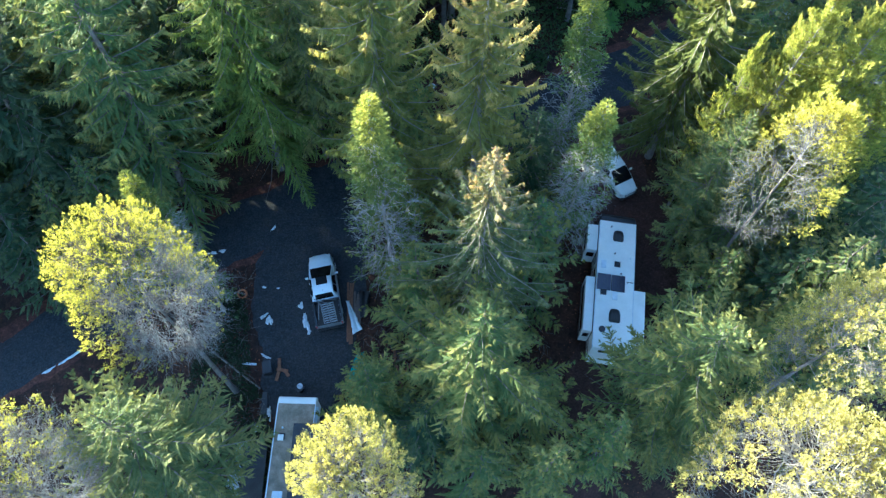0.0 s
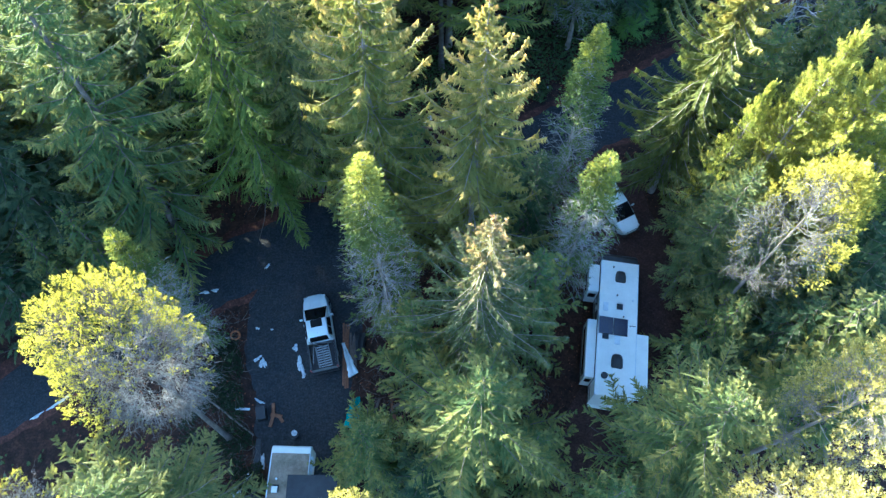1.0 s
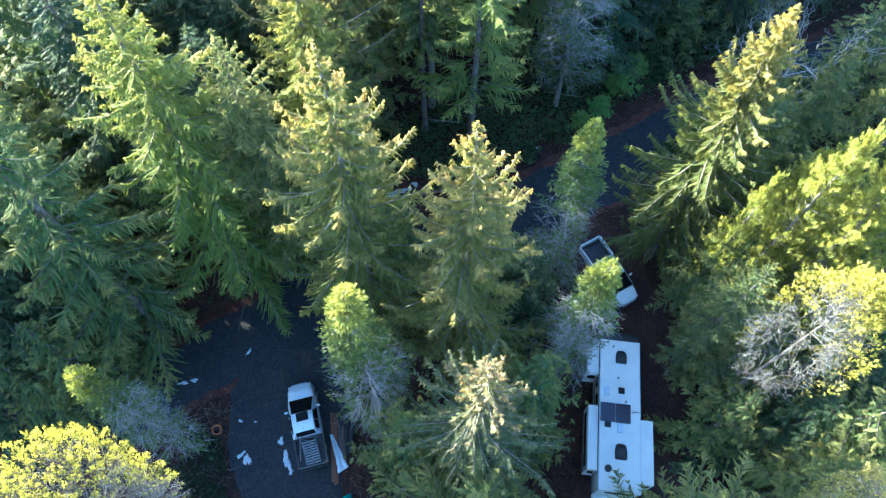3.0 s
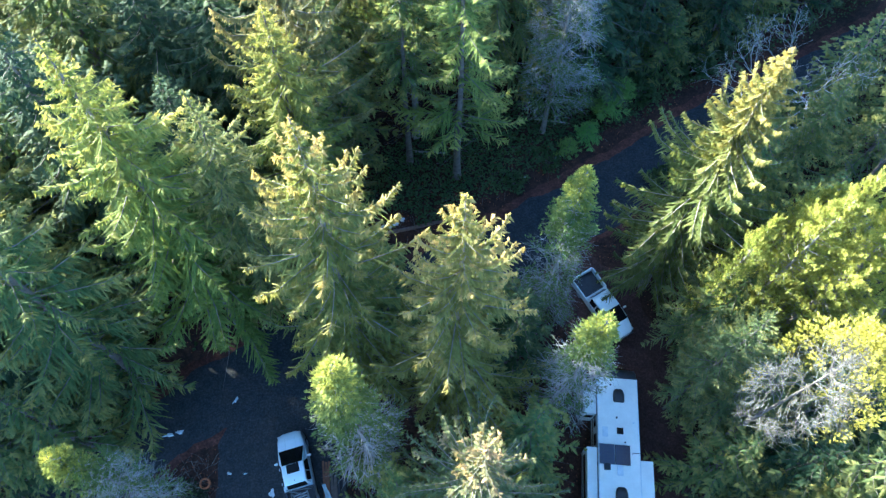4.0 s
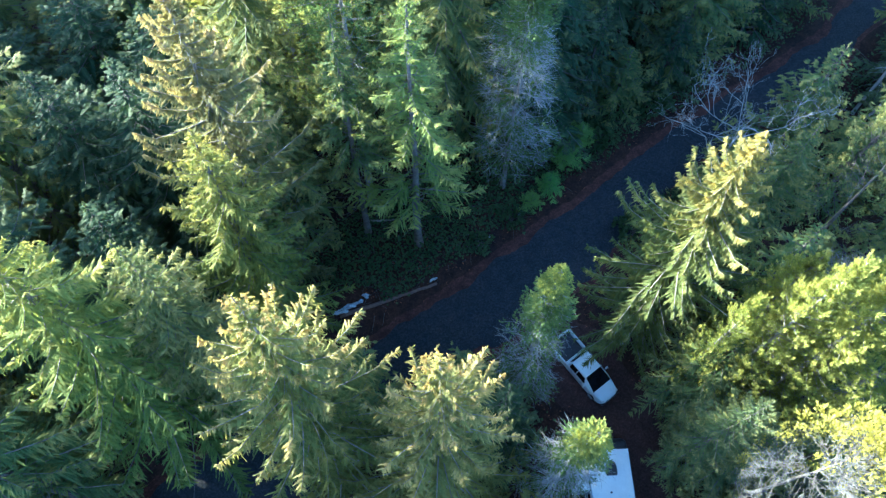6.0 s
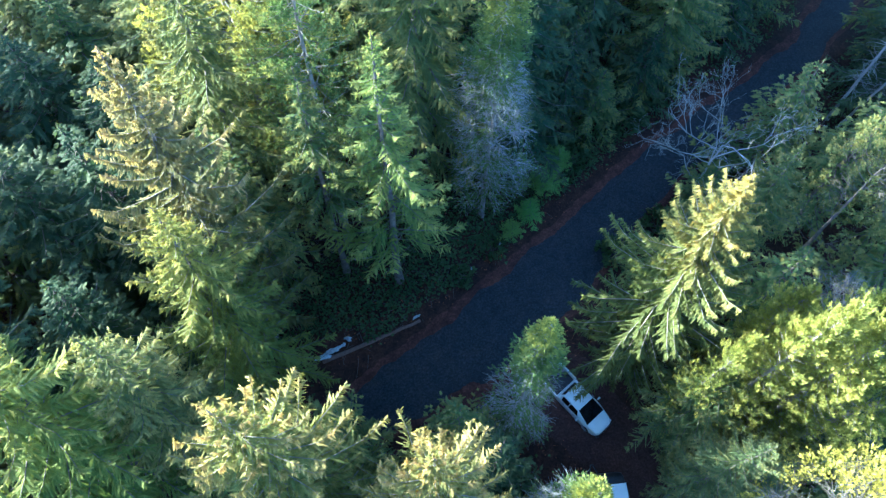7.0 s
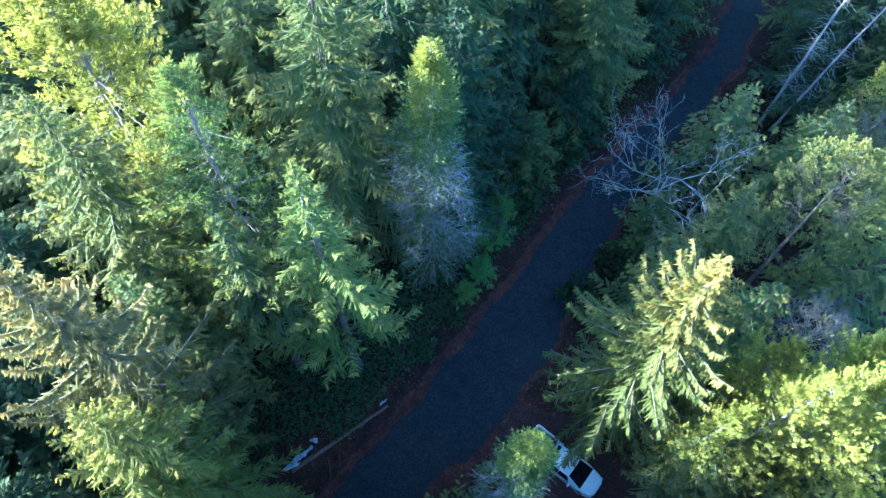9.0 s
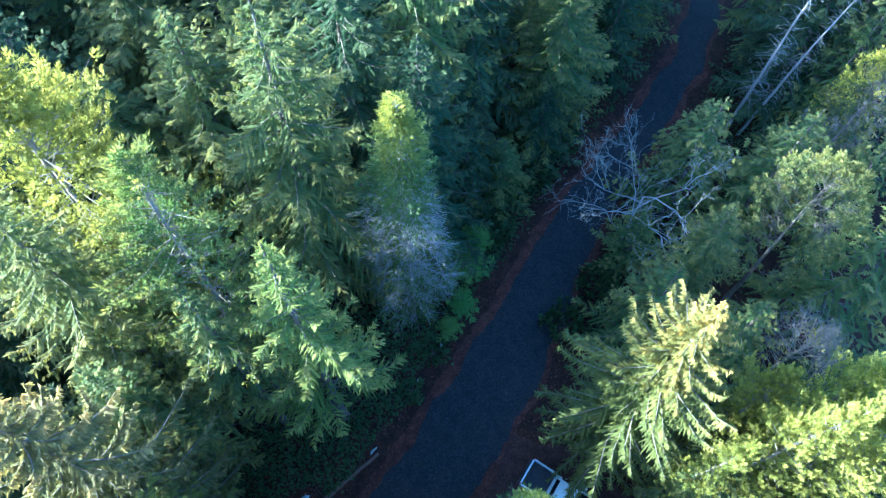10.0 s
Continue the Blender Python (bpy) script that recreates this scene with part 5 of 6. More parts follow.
        part("end_window", bbox(*sorted((s * (W + 0.15), s * (W + out - 0.12))), a - 0.012, a + 0.002, 1.75, 2.35), M_GLASS, sl)

    def hatch(u, v, w, d):
        bm = loft([ring(v - d / 2, w * 0.42, H + 0.02, H + 0.10, w * 0.40, r=0.03), ring(v - d * 0.38, w * 0.5, H + 0.02, H + 0.22, w * 0.42, r=0.05), ring(v + d * 0.10, w * 0.5, H + 0.02, H + 0.25, w * 0.40, r=0.06),
                   ring(v + d * 0.40, w * 0.40, H + 0.02, H + 0.16, w * 0.30, r=0.05), ring(v + d / 2, w * 0.26, H + 0.02, H + 0.09, w * 0.2, r=0.03)])
        for vert in bm.verts:
            vert.co.x += u
        return bm

    def uv(u, v):
        return -W + u, y1 - v * 0.965

    x, y = uv(1.32, 1.2)
    part("air_conditioner", hatch(x, y, 0.72, 0.85), M_BLACK, ob, "black rounded roof air conditioner", flat=False)
    x, y = uv(1.32, 7.45)
    part("air_conditioner", hatch(x, y, 0.76, 0.95), M_BLACK, ob, "black rounded roof air conditioner", flat=False)
    for u, v in ((1.34, 3.5), (0.50, 5.78)):
        x, y = uv(u, v)
        vt = part("roof_vent", bbox(x - 0.20, x + 0.20, y - 0.20, y + 0.20, H + 0.02, H + 0.12, bevel=0.03, seg=2), M_BLACK, ob, "dark square roof vent")
        part("vent_lid", bbox(x - 0.16, x + 0.16, y - 0.16, y + 0.16, H + 0.12, H + 0.14, bevel=0.01), M_GLASS, vt)
    for u, v, w, d in ((0.42, 3.6, 0.34, 0.62), (1.28, 5.95, 0.36, 0.62)):
        x, y = uv(u, v)
        part("skylight", bbox(x - w / 2, x + w / 2, y - d / 2, y + d / 2, H + 0.02, H + 0.07, bevel=0.03, seg=2), M_SHEET, ob, "pale skylight dome")
    for k in (0, 1):
        x, y = uv(0.50 + 0.95 * k, 5.0)
        sp = part("solar_panel", bbox(x - 0.46, x + 0.46, y - 0.60, y + 0.60, H + 0.06, H + 0.095, bevel=0.004), M_BLACK, ob, "dark blue solar panel in a silver frame")
        for i in range(4):
            for j in range(6):
                part("cell", bbox(x - 0.435 + 0.2195 * i, x - 0.435 + 0.2195 * i + 0.212, y - 0.575 + 0.193 * j, y - 0.575 + 0.193 * j + 0.186, H + 0.095, H + 0.1), M_SOLAR, sp)
        part("mount", bbox(x - 0.4, x + 0.4, y - 0.04, y + 0.04, H + 0.018, H + 0.062), M_CHROME, sp)
    for u, v, r in ((0.55, 8.55, 0.22), (0.82, 0.5, 0.055), (1.15, 2.65, 0.055), (1.62, 4.2, 0.05), (2.2, 2.9, 0.05), (1.15, 8.8, 0.05)):
        x, y = uv(u, v)
        bm = disc(bmesh.new(), Matrix.Translation((x, y, H + 0.06)), r, 0.10, 20)
        part("vent_cap", bm, M_BLACK if u < 2 else M_SHEET, ob, "round roof vent cap")
    x, y = uv(2.05, 4.9)
    bm = disc(bmesh.new(), Matrix.Translation((x, y, H + 0.12)), 0.02, 0.2, 8)
    box(bm, x - 0.05, x + 0.38, y + 0.02, y + 0.06, H + 0.18, H + 0.22, bevel=0.01)
    part("antenna", bm, M_BLACK, ob, "folded roof antenna")
    for x in (-0.12, 0.12):
        part("tow_bar", loft([[(x * k + a, y, 0.60 + b) for a, b in ((-0.04, -0.05), (0.04, -0.05), (0.04, 0.05), (-0.04, 0.05))] for y, k in ((y1 + 0.5, 4.0), (y1 + 1.6, 0.4))]), M_BLACK, ob, "black steel tow bar")
    for x in (-1, 1):
        for y in (y0 + 0.6, y1 - 0.5):
            part("jack", bbox(x * 1.0 - 0.04, x * 1.0 + 0.04, y - 0.04, y + 0.04, -0.02, 0.56), M_BLACK, ob)
    return ob


travel_trailer()


def old_trailer():
    """An old flat-topped trailer with a mossy roof, front to +y."""
    z = float(slope(-9.2, 8.0)) + 0.04
    ob = empty("old_trailer", Matrix.Translation((-9.10, 6.3, z)) @ Matrix.Rotation(radians(-1.5), 4, "Z"), "old trailer with a moss-stained flat roof and white nose", "trailer")
    W, H, y0, y1 = 1.24, 2.45, -6.5, 5.75
    part("body", bbox(-W, W, y0, y1, 0.45, H, bevel=0.06, seg=2), M_WHITE, ob, "dull white side walls")
    part("roof_membrane", bbox(-W + 0.05, W - 0.05, y0 + 0.05, y1 - 0.42, H - 0.004, H + 0.03, bevel=0.01), M_MOSS, ob, "moss-stained grey roof")
    part("nose_cap", loft([ring(y1 - 0.42, W + 0.015, H - 0.30, H + 0.05, r=0.05), ring(y1 - 0.10, W + 0.015, H - 0.42, H + 0.02, r=0.05), ring(y1 + 0.06, W + 0.005, H - 0.6, H - 0.14, r=0.05)]), M_WHITE, ob, "white rounded nose cap")
    for s in (-1, 1):
        part("roof_edge_trim", bbox(*sorted((s * (W - 0.05), s * (W + 0.02))), y0, y1 - 0.44, H - 0.06, H + 0.05, bevel=0.01), M_SHEET, ob)
    for y in (3.6, 1.2):
        part("side_window", bbox(W - 0.002, W + 0.015, y - 0.5, y + 0.5, 1.35, 1.95), M_GLASS, ob, "dark side window")
    part("side_awning", bbox(W + 0.02, W + 0.16, 2.6, 5.2, H - 0.35, H - 0.2, bevel=0.04, seg=2), M_SHEET, ob, "pale rolled side awning")
    vt = part("roof_vent", bbox(-0.92, -0.50, 2.95, 3.40, H + 0.03, H + 0.13, bevel=0.02), M_BLACK, ob, "square roof vent")
    part("vent_lid", bbox(-0.94, -0.57, 2.92, 3.30, H + 0.13, H + 0.17, bevel=0.012), M_WHITE, vt, "white vent lid")
    part("vent_pipe", disc(bmesh.new(), Matrix.Translation((-0.72, 3.75, H + 0.10)), 0.06, 0.16, 14), M_SHEET, ob)
    sk = part("skylight", bbox(-0.86, -0.22, -1.3, -0.12, H + 0.03, H + 0.14, bevel=0.05, seg=2), M_SHEET, ob, "pale ribbed skylight")
    for k in range(3):
        part("rib", bbox(-0.74 + 0.18 * k, -0.66 + 0.18 * k, -1.2, -0.5, H + 0.138, H + 0.155, bevel=0.006), M_WHITE, sk)
    for s in (-1, 1):
        wheel(ob, s * (W - 0.14), -0.8, 0.34, 0.2, M_CHROME)
        for y in (y0 + 0.6, y1 - 0.7):
            part("jack", bbox(s * 0.9 - 0.06, s * 0.9 + 0.06, y - 0.06, y + 0.06, -0.05, 0.47), M_GREYWOOD, ob)
    return ob


old_trailer()


def shelter(name, label, x0, x1, y0, y1, z_hi, z_lo, ribs):
    """A lean-to roof of ribbed sheets on posts; it falls towards x1."""
    zg = float(slope((x0 + x1) / 2, (y0 + y1) / 2))
    ob = empty(name, pose((x0 + x1) / 2, (y0 + y1) / 2, zg), label, "shelter")
    hx, hy = (x1 - x0) / 2, (y1 - y0) / 2
    n = ribs
    for k in range(n):
        a, b = -hy + 2 * hy * k / n, -hy + 2 * hy * (k + 1) / n
        sec = [(-hx, z_hi), (hx, z_lo), (hx, z_lo + 0.03), (-hx, z_hi + 0.03)]
        part("roof_sheet", loft([[(p, y, q + (0.012 if k % 2 else 0)) for p, q in sec] for y in (a - 0.02, b)]), M_SLATE, ob)
    for s, h in ((-1, z_hi), (1, z_lo)):
        for y in (-hy + 0.1, hy - 0.1):
            part("post", bbox(s * (hx - 0.1) - 0.05, s * (hx - 0.1) + 0.05, y - 0.05, y + 0.05, -0.1, h - 0.02), M_GREYWOOD, ob)
    return ob


shelter("canopy", "dark sheet canopy overhanging an old trailer roof", -8.95, -5.9, 2.5, 10.25, 2.95, 2.75, 6)
shelter("lean_to", "dark ribbed lean-to roof beside an old trailer", -10.75, -12.3, 0.5, 9.2, 2.05, 1.75, 8)


# ---- yard clutter ----
def on_open(x, y):
    return float(slope(x, y)) + 0.06


def board(name, x, y, z, ln, w, t, turn, mat, label, tip=0.0, group=""):
    bm = bbox(-w / 2, w / 2, -ln / 2, ln / 2, 0, t, bevel=min(0.008, t * 0.3))
    ob = part(name, bm, mat, None)
    ob.matrix_basis = pose(x, y, z, tip + 3.5, 0, turn)
    return tagged(ob, label, "lumber", group)


rng = random.Random(5)
for k in range(5):
    board("plank", -6.28 + 0.09 * k + rng.uniform(-0.03, 0.03), 18.6 + rng.uniform(-0.4, 0.4), on_open(-6.1, 18.6) + 0.05 * (k % 2), 4.2 + rng.uniform(-0.3, 0.3), 0.14, 0.05, rng.uniform(-3, 3), M_WOOD,
          "reddish brown timber plank on the gravel", group="lumber by the silver pickup")
for k in range(4):
    board("plank", -5.78 + 0.12 * k, 18.9 + rng.uniform(-0.3, 0.3), on_open(-5.7, 19) + 0.06 * (k % 2), 2.6 + rng.uniform(-0.3, 0.3), 0.15, 0.05, rng.uniform(-5, 5), M_GREYWOOD,
          "weathered grey-brown timber plank", group="lumber by the silver pickup")
for x, y, ln, a, t in ((-2.75, 14.9, 2.0, 6, 0.0), (-2.1, 15.3, 1.4, -62, 0.0), (-1.9, 14.5, 1.8, -40, 0.0), (-3.3, 14.3, 1.6, 40, 0.0), (-2.4, 13.8, 1.9, 15, 0.0), (-3.8, 15.0, 1.2, -15, 0.0), (-4.3, 14.2, 1.4, 70, 0)):
    board("plank", x, y, float(land(x, y)) + 0.03, ln, 0.17, 0.07, a, M_WOOD if rng.random() < 0.6 else M_GREYWOOD, "old timber board lying on the soil", group="old boards")
for x, y, ln, a in ((-10.85, 14.9, 0.9, 5), (-10.6, 14.5, 0.8, 80), (-10.9, 14.1, 0.7, -10), (-10.3, 14.3, 0.6, 40)):
    board("plank", x, y, on_open(x, y) + 0.02, ln, 0.22, 0.10, a, M_WOOD, "short orange-brown timber offcut", group="offcuts")
board("plank", -13.0, 15.0, float(land(-13, 15)) + 0.03, 1.0, 0.16, 0.05, 88, M_SHEET, "pale painted board on dark ground")
for k in range(3):
    board("plank", -11.5 - 0.12 * k, 11.9, on_open(-11.5, 12) + 0.02, 2.2, 0.16, 0.05, 4 - 2 * k, M_SLATE, "dark grey board beside an old trailer", group="boards by the old trailer")


def draped(name, pts, zb, mat, label, category, fold, seed):
    """A crumpled cloth over a spread of ground, as a folded sheet with thickness."""
    r = np.random.default_rng(seed)
    (ax, ay), (bx, by), (cx, cy), (dx, dy) = pts
    bm = bmesh.new()
    n = 14
    grid = []
    for i in range(n):
        row = []
        for j in range(n):
            u, v = i / (n - 1), j / (n - 1)
            x = (ax * (1 - u) + bx * u) * (1 - v) + (dx * (1 - u) + cx * u) * v
            y = (ay * (1 - u) + by * u) * (1 - v) + (dy * (1 - u) + cy * u) * v
            edge = min(u, 1 - u, v, 1 - v) * 4
            z = zb + fold * (0.5 + 0.5 * math.sin(9 * u + 3 * v + seed)) * min(1, edge) + fold * 0.25 * r.random() * min(1, edge + 0.2) + 0.02
            row.append(bm.verts.new((x + 0.02 * r.normal(), y + 0.02 * r.normal(), z)))
        grid.append(row)
    for i in range(n - 1):
        for j in range(n - 1):
            bm.faces.new((grid[i][j], grid[i + 1][j], grid[i + 1][j + 1], grid[i][j + 1]))
    ext = bmesh.ops.extrude_face_region(bm, geom=bm.faces[:])
    for v in ext["geom"]:
        if isinstance(v, bmesh.types.BMVert):
            v.co.z -= 0.03
    bmesh.ops.recalc_face_normals(bm, faces=bm.faces)
    return tagged(part(name, bm, mat, None, flat=False), label, category)


z = on_open(-5.8, 18.3)
draped("white_sheet", [(-6.42, 19.5), (-6.25, 19.5), (-5.15, 17.35), (-5.75, 16.95)], z + 0.16, M_SHEET, "pale blue-white plastic sheet over stacked lumber", "plastic sheet", 0.035, 3)
draped("dark_sheet", [(-5.55, 20.3), (-4.7, 20.2), (-4.8, 18.3), (-5.35, 18.2)], z + 0.22, M_BLACK, "black plastic sheet over a pile", "plastic sheet", 0.18, 5)
draped("tarp", [(-5.5, 15.5), (-4.95, 15.75), (-4.9, 13.6), (-6.0, 13.6)], on_open(-5.4, 14.6) + 0.18, M_TEAL, "crumpled teal green tarpaulin over a low pile", "tarpaulin", 0.24, 9)


def patch(name, x, y, r1, r2, turn, mat, label, category, group, h=0.06, seed=0, lift=None):
    """A low irregular mound: old snow or trash."""
    r = random.Random(seed)
    bm = bmesh.new()
    n = 30
    ph = [r.uniform(0, 6.28) for _ in range(3)]
    rim, mid = [], []
    for k in range(n):
        a = 6.2832 * k / n
        q = 1 + 0.28 * math.sin(2 * a + ph[0]) + 0.22 * math.sin(3 * a + ph[1]) + 0.16 * math.sin(5 * a + ph[2]) + r.uniform(-0.22, 0.22)
        rim.append(bm.verts.new((r1 * q * math.cos(a), r2 * q * math.sin(a), -0.03)))
        mid.append(bm.verts.new((0.72 * r1 * q * math.cos(a), 0.72 * r2 * q * math.sin(a), h * r.uniform(0.6, 1.1))))
    top = bm.verts.new((0, 0, h))
    for k in range(n):
        j = (k + 1) % n
        bm.faces.new((rim[k], rim[j], mid[j], mid[k]))
        bm.faces.new((mid[k], mid[j], top))
    ob = part(name, bm, mat, None, flat=False)
    ob.matrix_basis = pose(x, y, on_open(x, y) if lift is None else lift, 0, 0, turn)
    return tagged(ob, label, category, group)


SN = "small patch of old dirty snow on gravel"
for k, (x, y, a, b, t) in enumerate(((-9.25, 18.0, 0.20, 0.55, 22), (-9.7, 19.25, 0.14, 0.30, 25), (-8.95, 17.25, 0.10, 0.16, 0), (-11.9, 18.2, 0.16, 0.42, 15), (-12.3, 18.5, 0.24, 0.14, 40), (-16.7, 23.5, 0.3, 0.12, 10), (-16.0, 23.65, 0.26, 0.12, -5),
                                      (-12.3, 25.5, 0.07, 0.32, -40), (-11.85, 15.5, 0.26, 0.10, -25), (-12.55, 20.7, 0.12, 0.10, 0), (-11.5, 20.6, 0.09, 0.06, 30), (-12.75, 8.9, 0.36, 1.0, -12), (-13.0, 7.0, 0.42, 1.1, -8), (-12.1, 10.5, 0.14, 0.45, -10),
                                      (-25.6, 15.8, 0.5, 0.13, 35), (-27.2, 14.7, 0.35, 0.10, 30), (-26.4, 15.2, 0.18, 0.08, 30), (-11.25, 11.6, 0.12, 0.4, 0))):
    patch("snow_patch", x, y, 1.25 * a, 1.05 * b, t, M_SNOW, SN, "snow", "old snow patches", 0.06, k)
for k, (x, y, a, b, t) in enumerate(((-2.1, 36.85, 0.45, 0.26, 20), (-1.4, 37.15, 0.42, 0.20, 15), (-0.3, 37.7, 0.26, 0.16, 0), (-0.7, 37.35, 0.16, 0.12, 0), (11.9, 41.9, 0.18, 0.13, 40), (12.3, 42.2, 0.08, 0.10, 0), (9.3, 40.6, 0.08, 0.08, 0), (4.6, 38.15, 0.22, 0.09, 20))):
    patch("snow_patch", x, y, a, b, t, M_SNOW, "white lump of snow or litter at the road edge", "snow", "roadside snow", 0.20, 40 + k, float(land(x, y)) + 0.06)


def log(x0, y0, x1, y1, r, mat, label, seed, lift=0.0):
    rr = np.random.default_rng(seed)
    k = 12
    s = np.linspace(0, 1, k)
    x, y = x0 + (x1 - x0) * s, y0 + (y1 - y0) * s
    zz = np.maximum(np.interp(s, [0, 1], [float(land(x0, y0)), float(land(x1, y1))]), [float(land(a, b)) - 0.1 for a, b in zip(x, y)]) + r * 0.7 + lift
    p = np.stack([x, y, zz], -1) + rr.normal(0, 0.02, (k, 3))
    v, f = tubes(p[None], (r * (1 - 0.35 * s))[None], 10)
    bm = bmesh.new()
    vs = [bm.verts.new(q) for q in v]
    for q in f:
        bm.faces.new([vs[i] for i in q])
    bm.faces.new(vs[:10][::-1])
    bm.faces.new(vs[-10:])
    return tagged(part("log", bm, mat, None, flat=False), label, "log")


log(-2.3, 36.5, 4.8, 37.85, 0.16, M_LOG, "long fallen log lying along the road edge", 1)
log(0.6, 43.3, 3.3, 42.9, 0.09, M_PALE, "pale fallen trunk on the dark bank", 2, 0.25)
log(10.2, 45.4, 13.2, 44.6, 0.07, M_PALE, "thin fallen pole on the bank", 3, 0.3)
log(-15.6, 15.8, -12.0, 13.2, 0.08, M_BARK, "thin fallen trunk among brambles", 4, 0.2)

bm = bmesh.new()
t = [[(math.cos(a) * (0.30 + 0.07 * math.cos(b)), math.sin(a) * (0.30 + 0.07 * math.cos(b)), 0.07 + 0.07 * math.sin(b)) for b in np.arange(8) * 0.7854] for a in np.arange(20) * 0.31416]
rings = [[bm.verts.new(p) for p in sec] for sec in t]
for i in range(20):
    for j in range(8):
        bm.faces.new((rings[i][j], rings[(i + 1) % 20][j], rings[(i + 1) % 20][(j + 1) % 8], rings[i][(j + 1) % 8]))
bmesh.ops.recalc_face_normals(bm, faces=bm.faces)
ty = tagged(part("hoop", bm, M_ORANGE, None, flat=False), "rusty brown hoop lying at the yard edge", "hoop")
ty.matrix_basis = pose(-14.1, 20.2, float(land(-14.1, 20.2)) + 0.05, 12, 8, 0)

pl = empty("pallet", pose(-3.75, 21.3, float(land(-3.75, 21.3)) + 0.02, 4, 0, -10), "grey wooden pallet under a slim tree", "pallet")
for k in range(6):
    part("slat", bbox(-0.5, 0.5, -0.55 + 0.19 * k, -0.44 + 0.19 * k, 0.10, 0.125), M_WOOD, pl)
for x in (-0.46, 0, 0.46):
    part("runner", bbox(x - 0.04, x + 0.04, -0.55, 0.52, 0, 0.10), M_WOOD, pl)

bk = empty("bin", pose(-9.2, 13.15, on_open(-9.2, 13.15)), "dark bin with a white lid beside an old trailer", "bin")
part("tub", loft([[(r * math.cos(a), r * math.sin(a), z) for a in np.arange(16) * 0.3927] for r, z in ((0.24, 0), (0.30, 0.62))]), M_BLACK, bk)
part("lid", disc(bmesh.new(), Matrix.Translation((0.03, 0.06, 0.66)), 0.19, 0.07, 16), M_SNOW, bk, "white lid")
bx = empty("crate", pose(-11.6, 14.6, on_open(-11.6, 14.6), 0, 0, 12), "dark metal box at the yard edge", "box")
part("tub", bbox(-0.3, 0.3, -0.42, 0.42, 0, 0.5, bevel=0.03), M_BLACK, bx)
part("lid", bbox(-0.32, 0.32, -0.44, 0.44, 0.503, 0.55, bevel=0.02), M_SLATE, bx)


# ---- ground cover ----
def scatter(name, spots, leaf, mat, label, category, seed, stand=0.25, fan=3, width=0.5):
    """Loose leaves or sprays over the forest floor, as one mesh. spots: (n, 2)."""
    r = np.random.default_rng(seed)
    n = len(spots)
    pos = np.stack([spots[:, 0], spots[:, 1], land(spots[:, 0], spots[:, 1]) + r.random(n) ** 1.5 * stand], -1)
    a = r.uniform(0, 6.28, n)
    w = unit(np.stack([np.cos(a), np.sin(a), r.uniform(-0.1, 0.8, n) if stand > 0.08 else r.uniform(-0.1, 0.15, n)], -1))
    sd = unit(np.cross(w, np.array([0, 0, 1.0])) + r.normal(0, 0.25, (n, 3)))
    ln = leaf * r.uniform(0.6, 1.5, n)
    ob = new(name, raw(name, *fronds(pos, w, sd, ln, ln * width, r, fan), mat))
    return tagged(ob, label, category, kind="stuff")


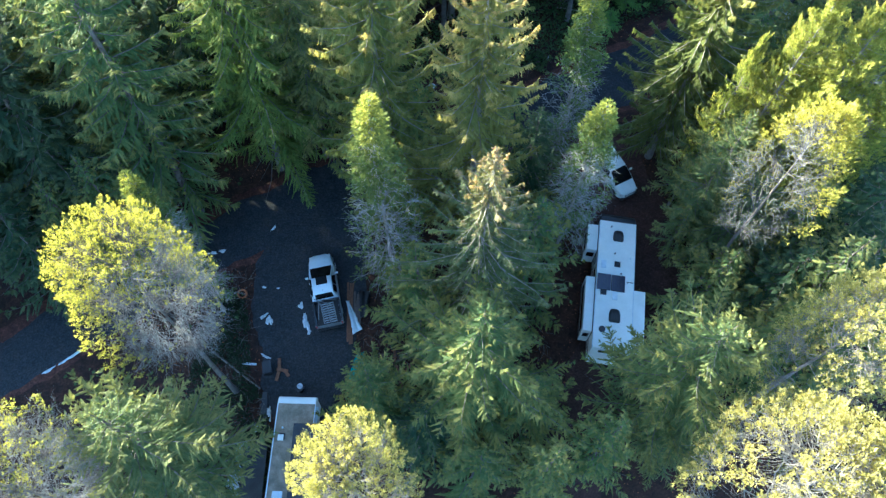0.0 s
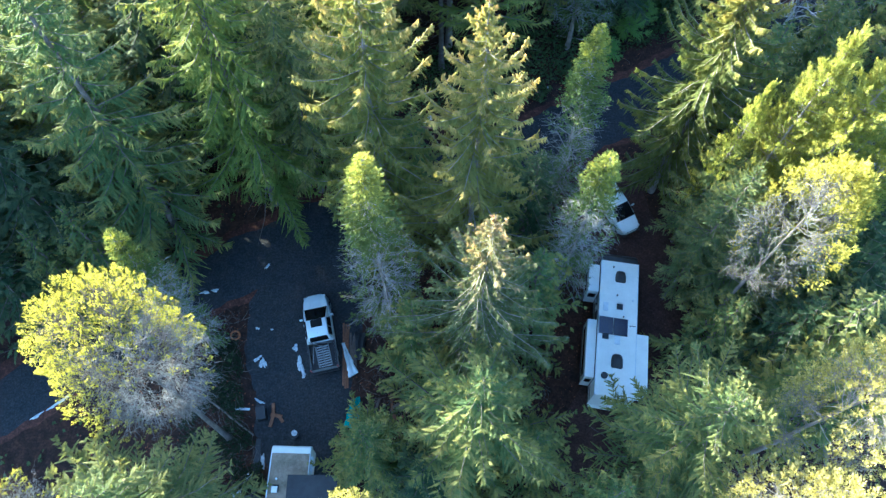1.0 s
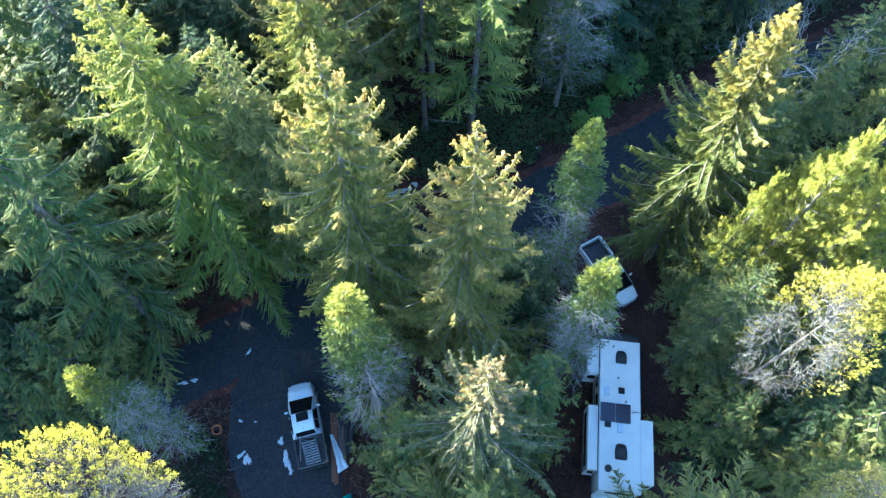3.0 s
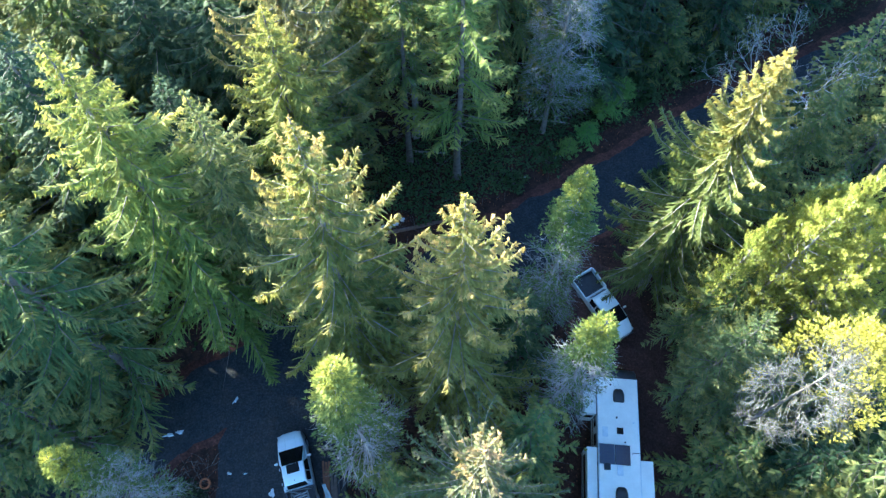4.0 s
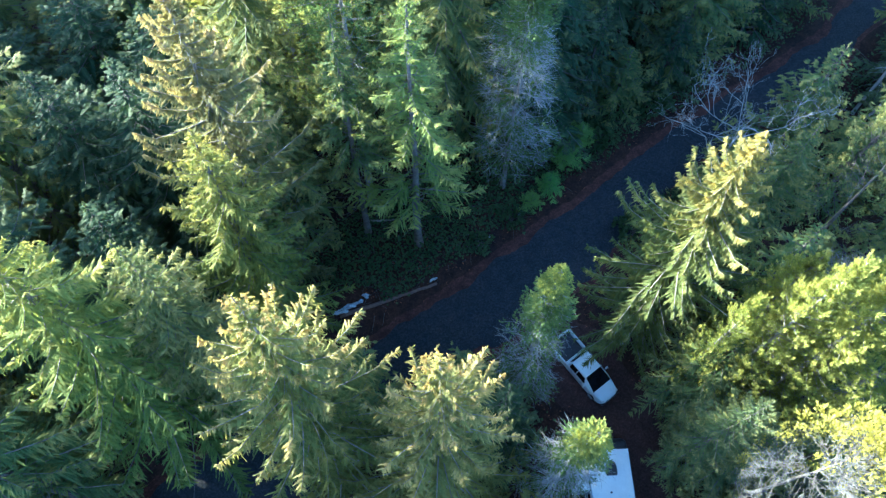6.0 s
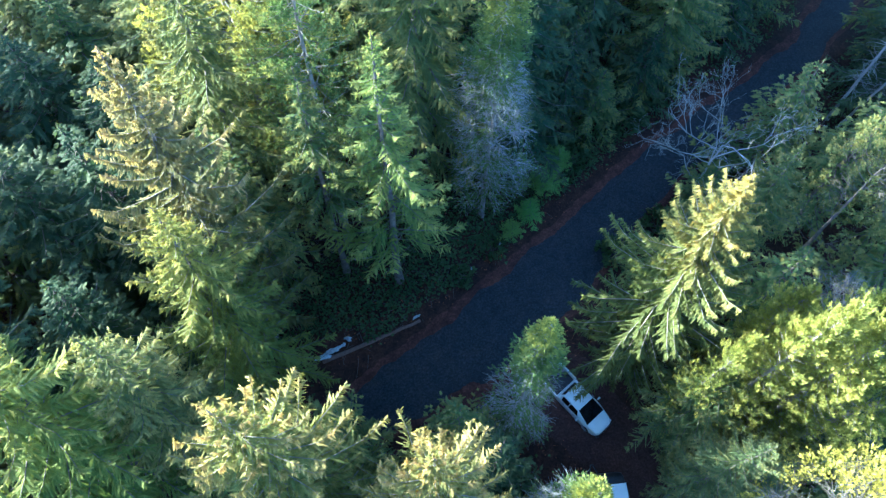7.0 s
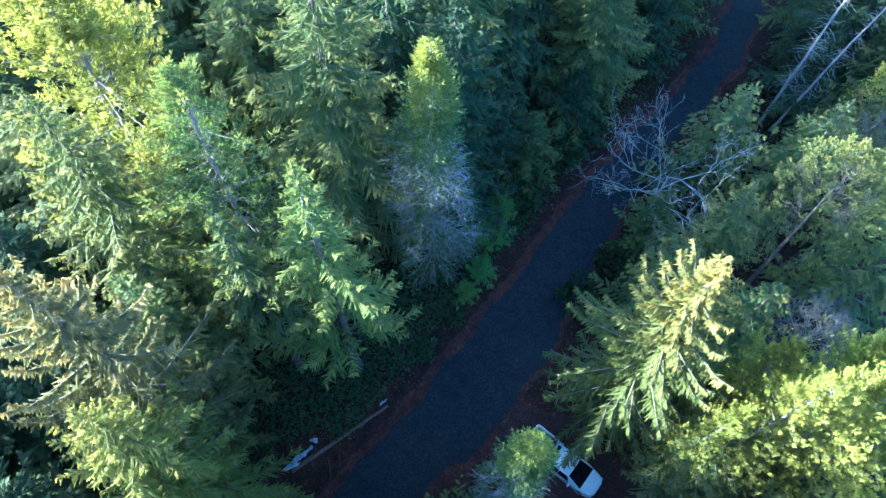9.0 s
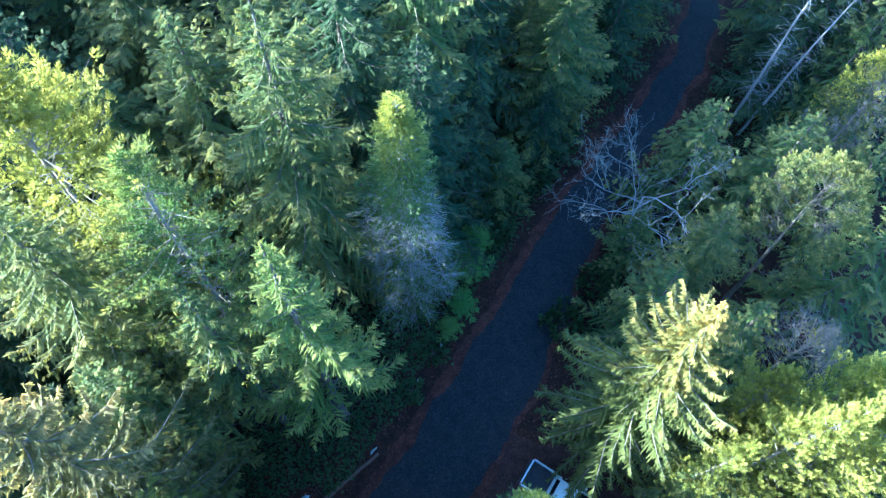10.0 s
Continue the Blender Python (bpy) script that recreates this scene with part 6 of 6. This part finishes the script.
def strewn(n, x0, x1, y0, y1, seed, keep_off=0.3, lump=0.0):
    r = np.random.default_rng(seed)
    p = np.stack([r.uniform(x0, x1, n), r.uniform(y0, y1, n)], -1)
    x, y = p[:, 0], p[:, 1]
    d = np.minimum(np.minimum(strip_distance(x, y, ROAD), strip_distance(x, y, YARD)), strip_distance(x, y, DRIVE)) + 0.4 * wobble(x, y)
    ok = d > keep_off
    if lump:
        ok &= (np.sin(1.1 * x + 2 * np.sin(0.7 * y)) * np.sin(1.3 * y + 1.5 * np.sin(0.9 * x)) > lump - r.random(n) * 0.8)
    return p[ok]


bank = np.concatenate([strewn(26000, -6, 24, 36.5, 50, 1, 1.35), strewn(15000, 18, 46, 37, 62, 11, 0.9)])
bank = bank[((bank[:, 1] > 35.4 + 0.42 * (bank[:, 0] - 3)) & (bank[:, 1] < 45.5 + 0.42 * (bank[:, 0] - 3))) | (bank[:, 0] > 20)]
bank = bank[(bank[:, 0] > 0.8) | (bank[:, 1] > 38.2)]
scatter("ground_cover", bank, 0.19, M_SALAL, "dark glossy low shrubs covering the bank", "ground cover", 2, 0.85)
bram = strewn(16000, -17, -10.5, 6, 20.5, 3, 0.2, 0.2)
scatter("brambles", bram, 0.15, M_BRAMBLE, "dark brambles beside the yard", "brambles", 4, 0.5)
scatter("ferns", strewn(16000, -34, 48, -4, 64, 5, 0.8, 0.75), 0.30, M_SALAL, "scattered dark ferns on the forest floor", "ferns", 6, 0.45, 5, 0.35)
scatter("leaf_litter", strewn(20000, -24, 34, 4, 52, 7, -0.9), 0.075, M_ORANGE, "fallen brown leaves along the verges", "leaf litter", 8, 0.03, 1, 0.7)


# fallen twigs and brush along the verges
def brush(spots, seed, mat, label):
    r = np.random.default_rng(seed)
    n = len(spots)
    st = np.stack([spots[:, 0], spots[:, 1], land(spots[:, 0], spots[:, 1]) + r.uniform(0.02, 0.35, n)], -1)
    a = r.uniform(0, 6.28, n)
    way = np.stack([np.cos(a), np.sin(a), r.uniform(-0.1, 0.35, n)], -1)
    ob = new("brush", raw("brush", *twig_cloud(r, st, way, r.uniform(0.4, 1.5, n), r.uniform(0.008, 0.022, n), 0.4), mat))
    return tagged(ob, label, "brush", kind="stuff")


brush(strewn(900, -17.5, -10.8, 8, 22, 31, 0.1), 32, M_BARK, "dead brush and fallen twigs beside the yard")
brush(strewn(900, -5, 22, 36, 50, 33, 1.0), 34, M_BARK, "fallen twigs over the bank")
brush(strewn(500, -5, 8, 12, 18, 35, -0.4), 36, M_BARK, "twigs and bark scraps around the lumber")
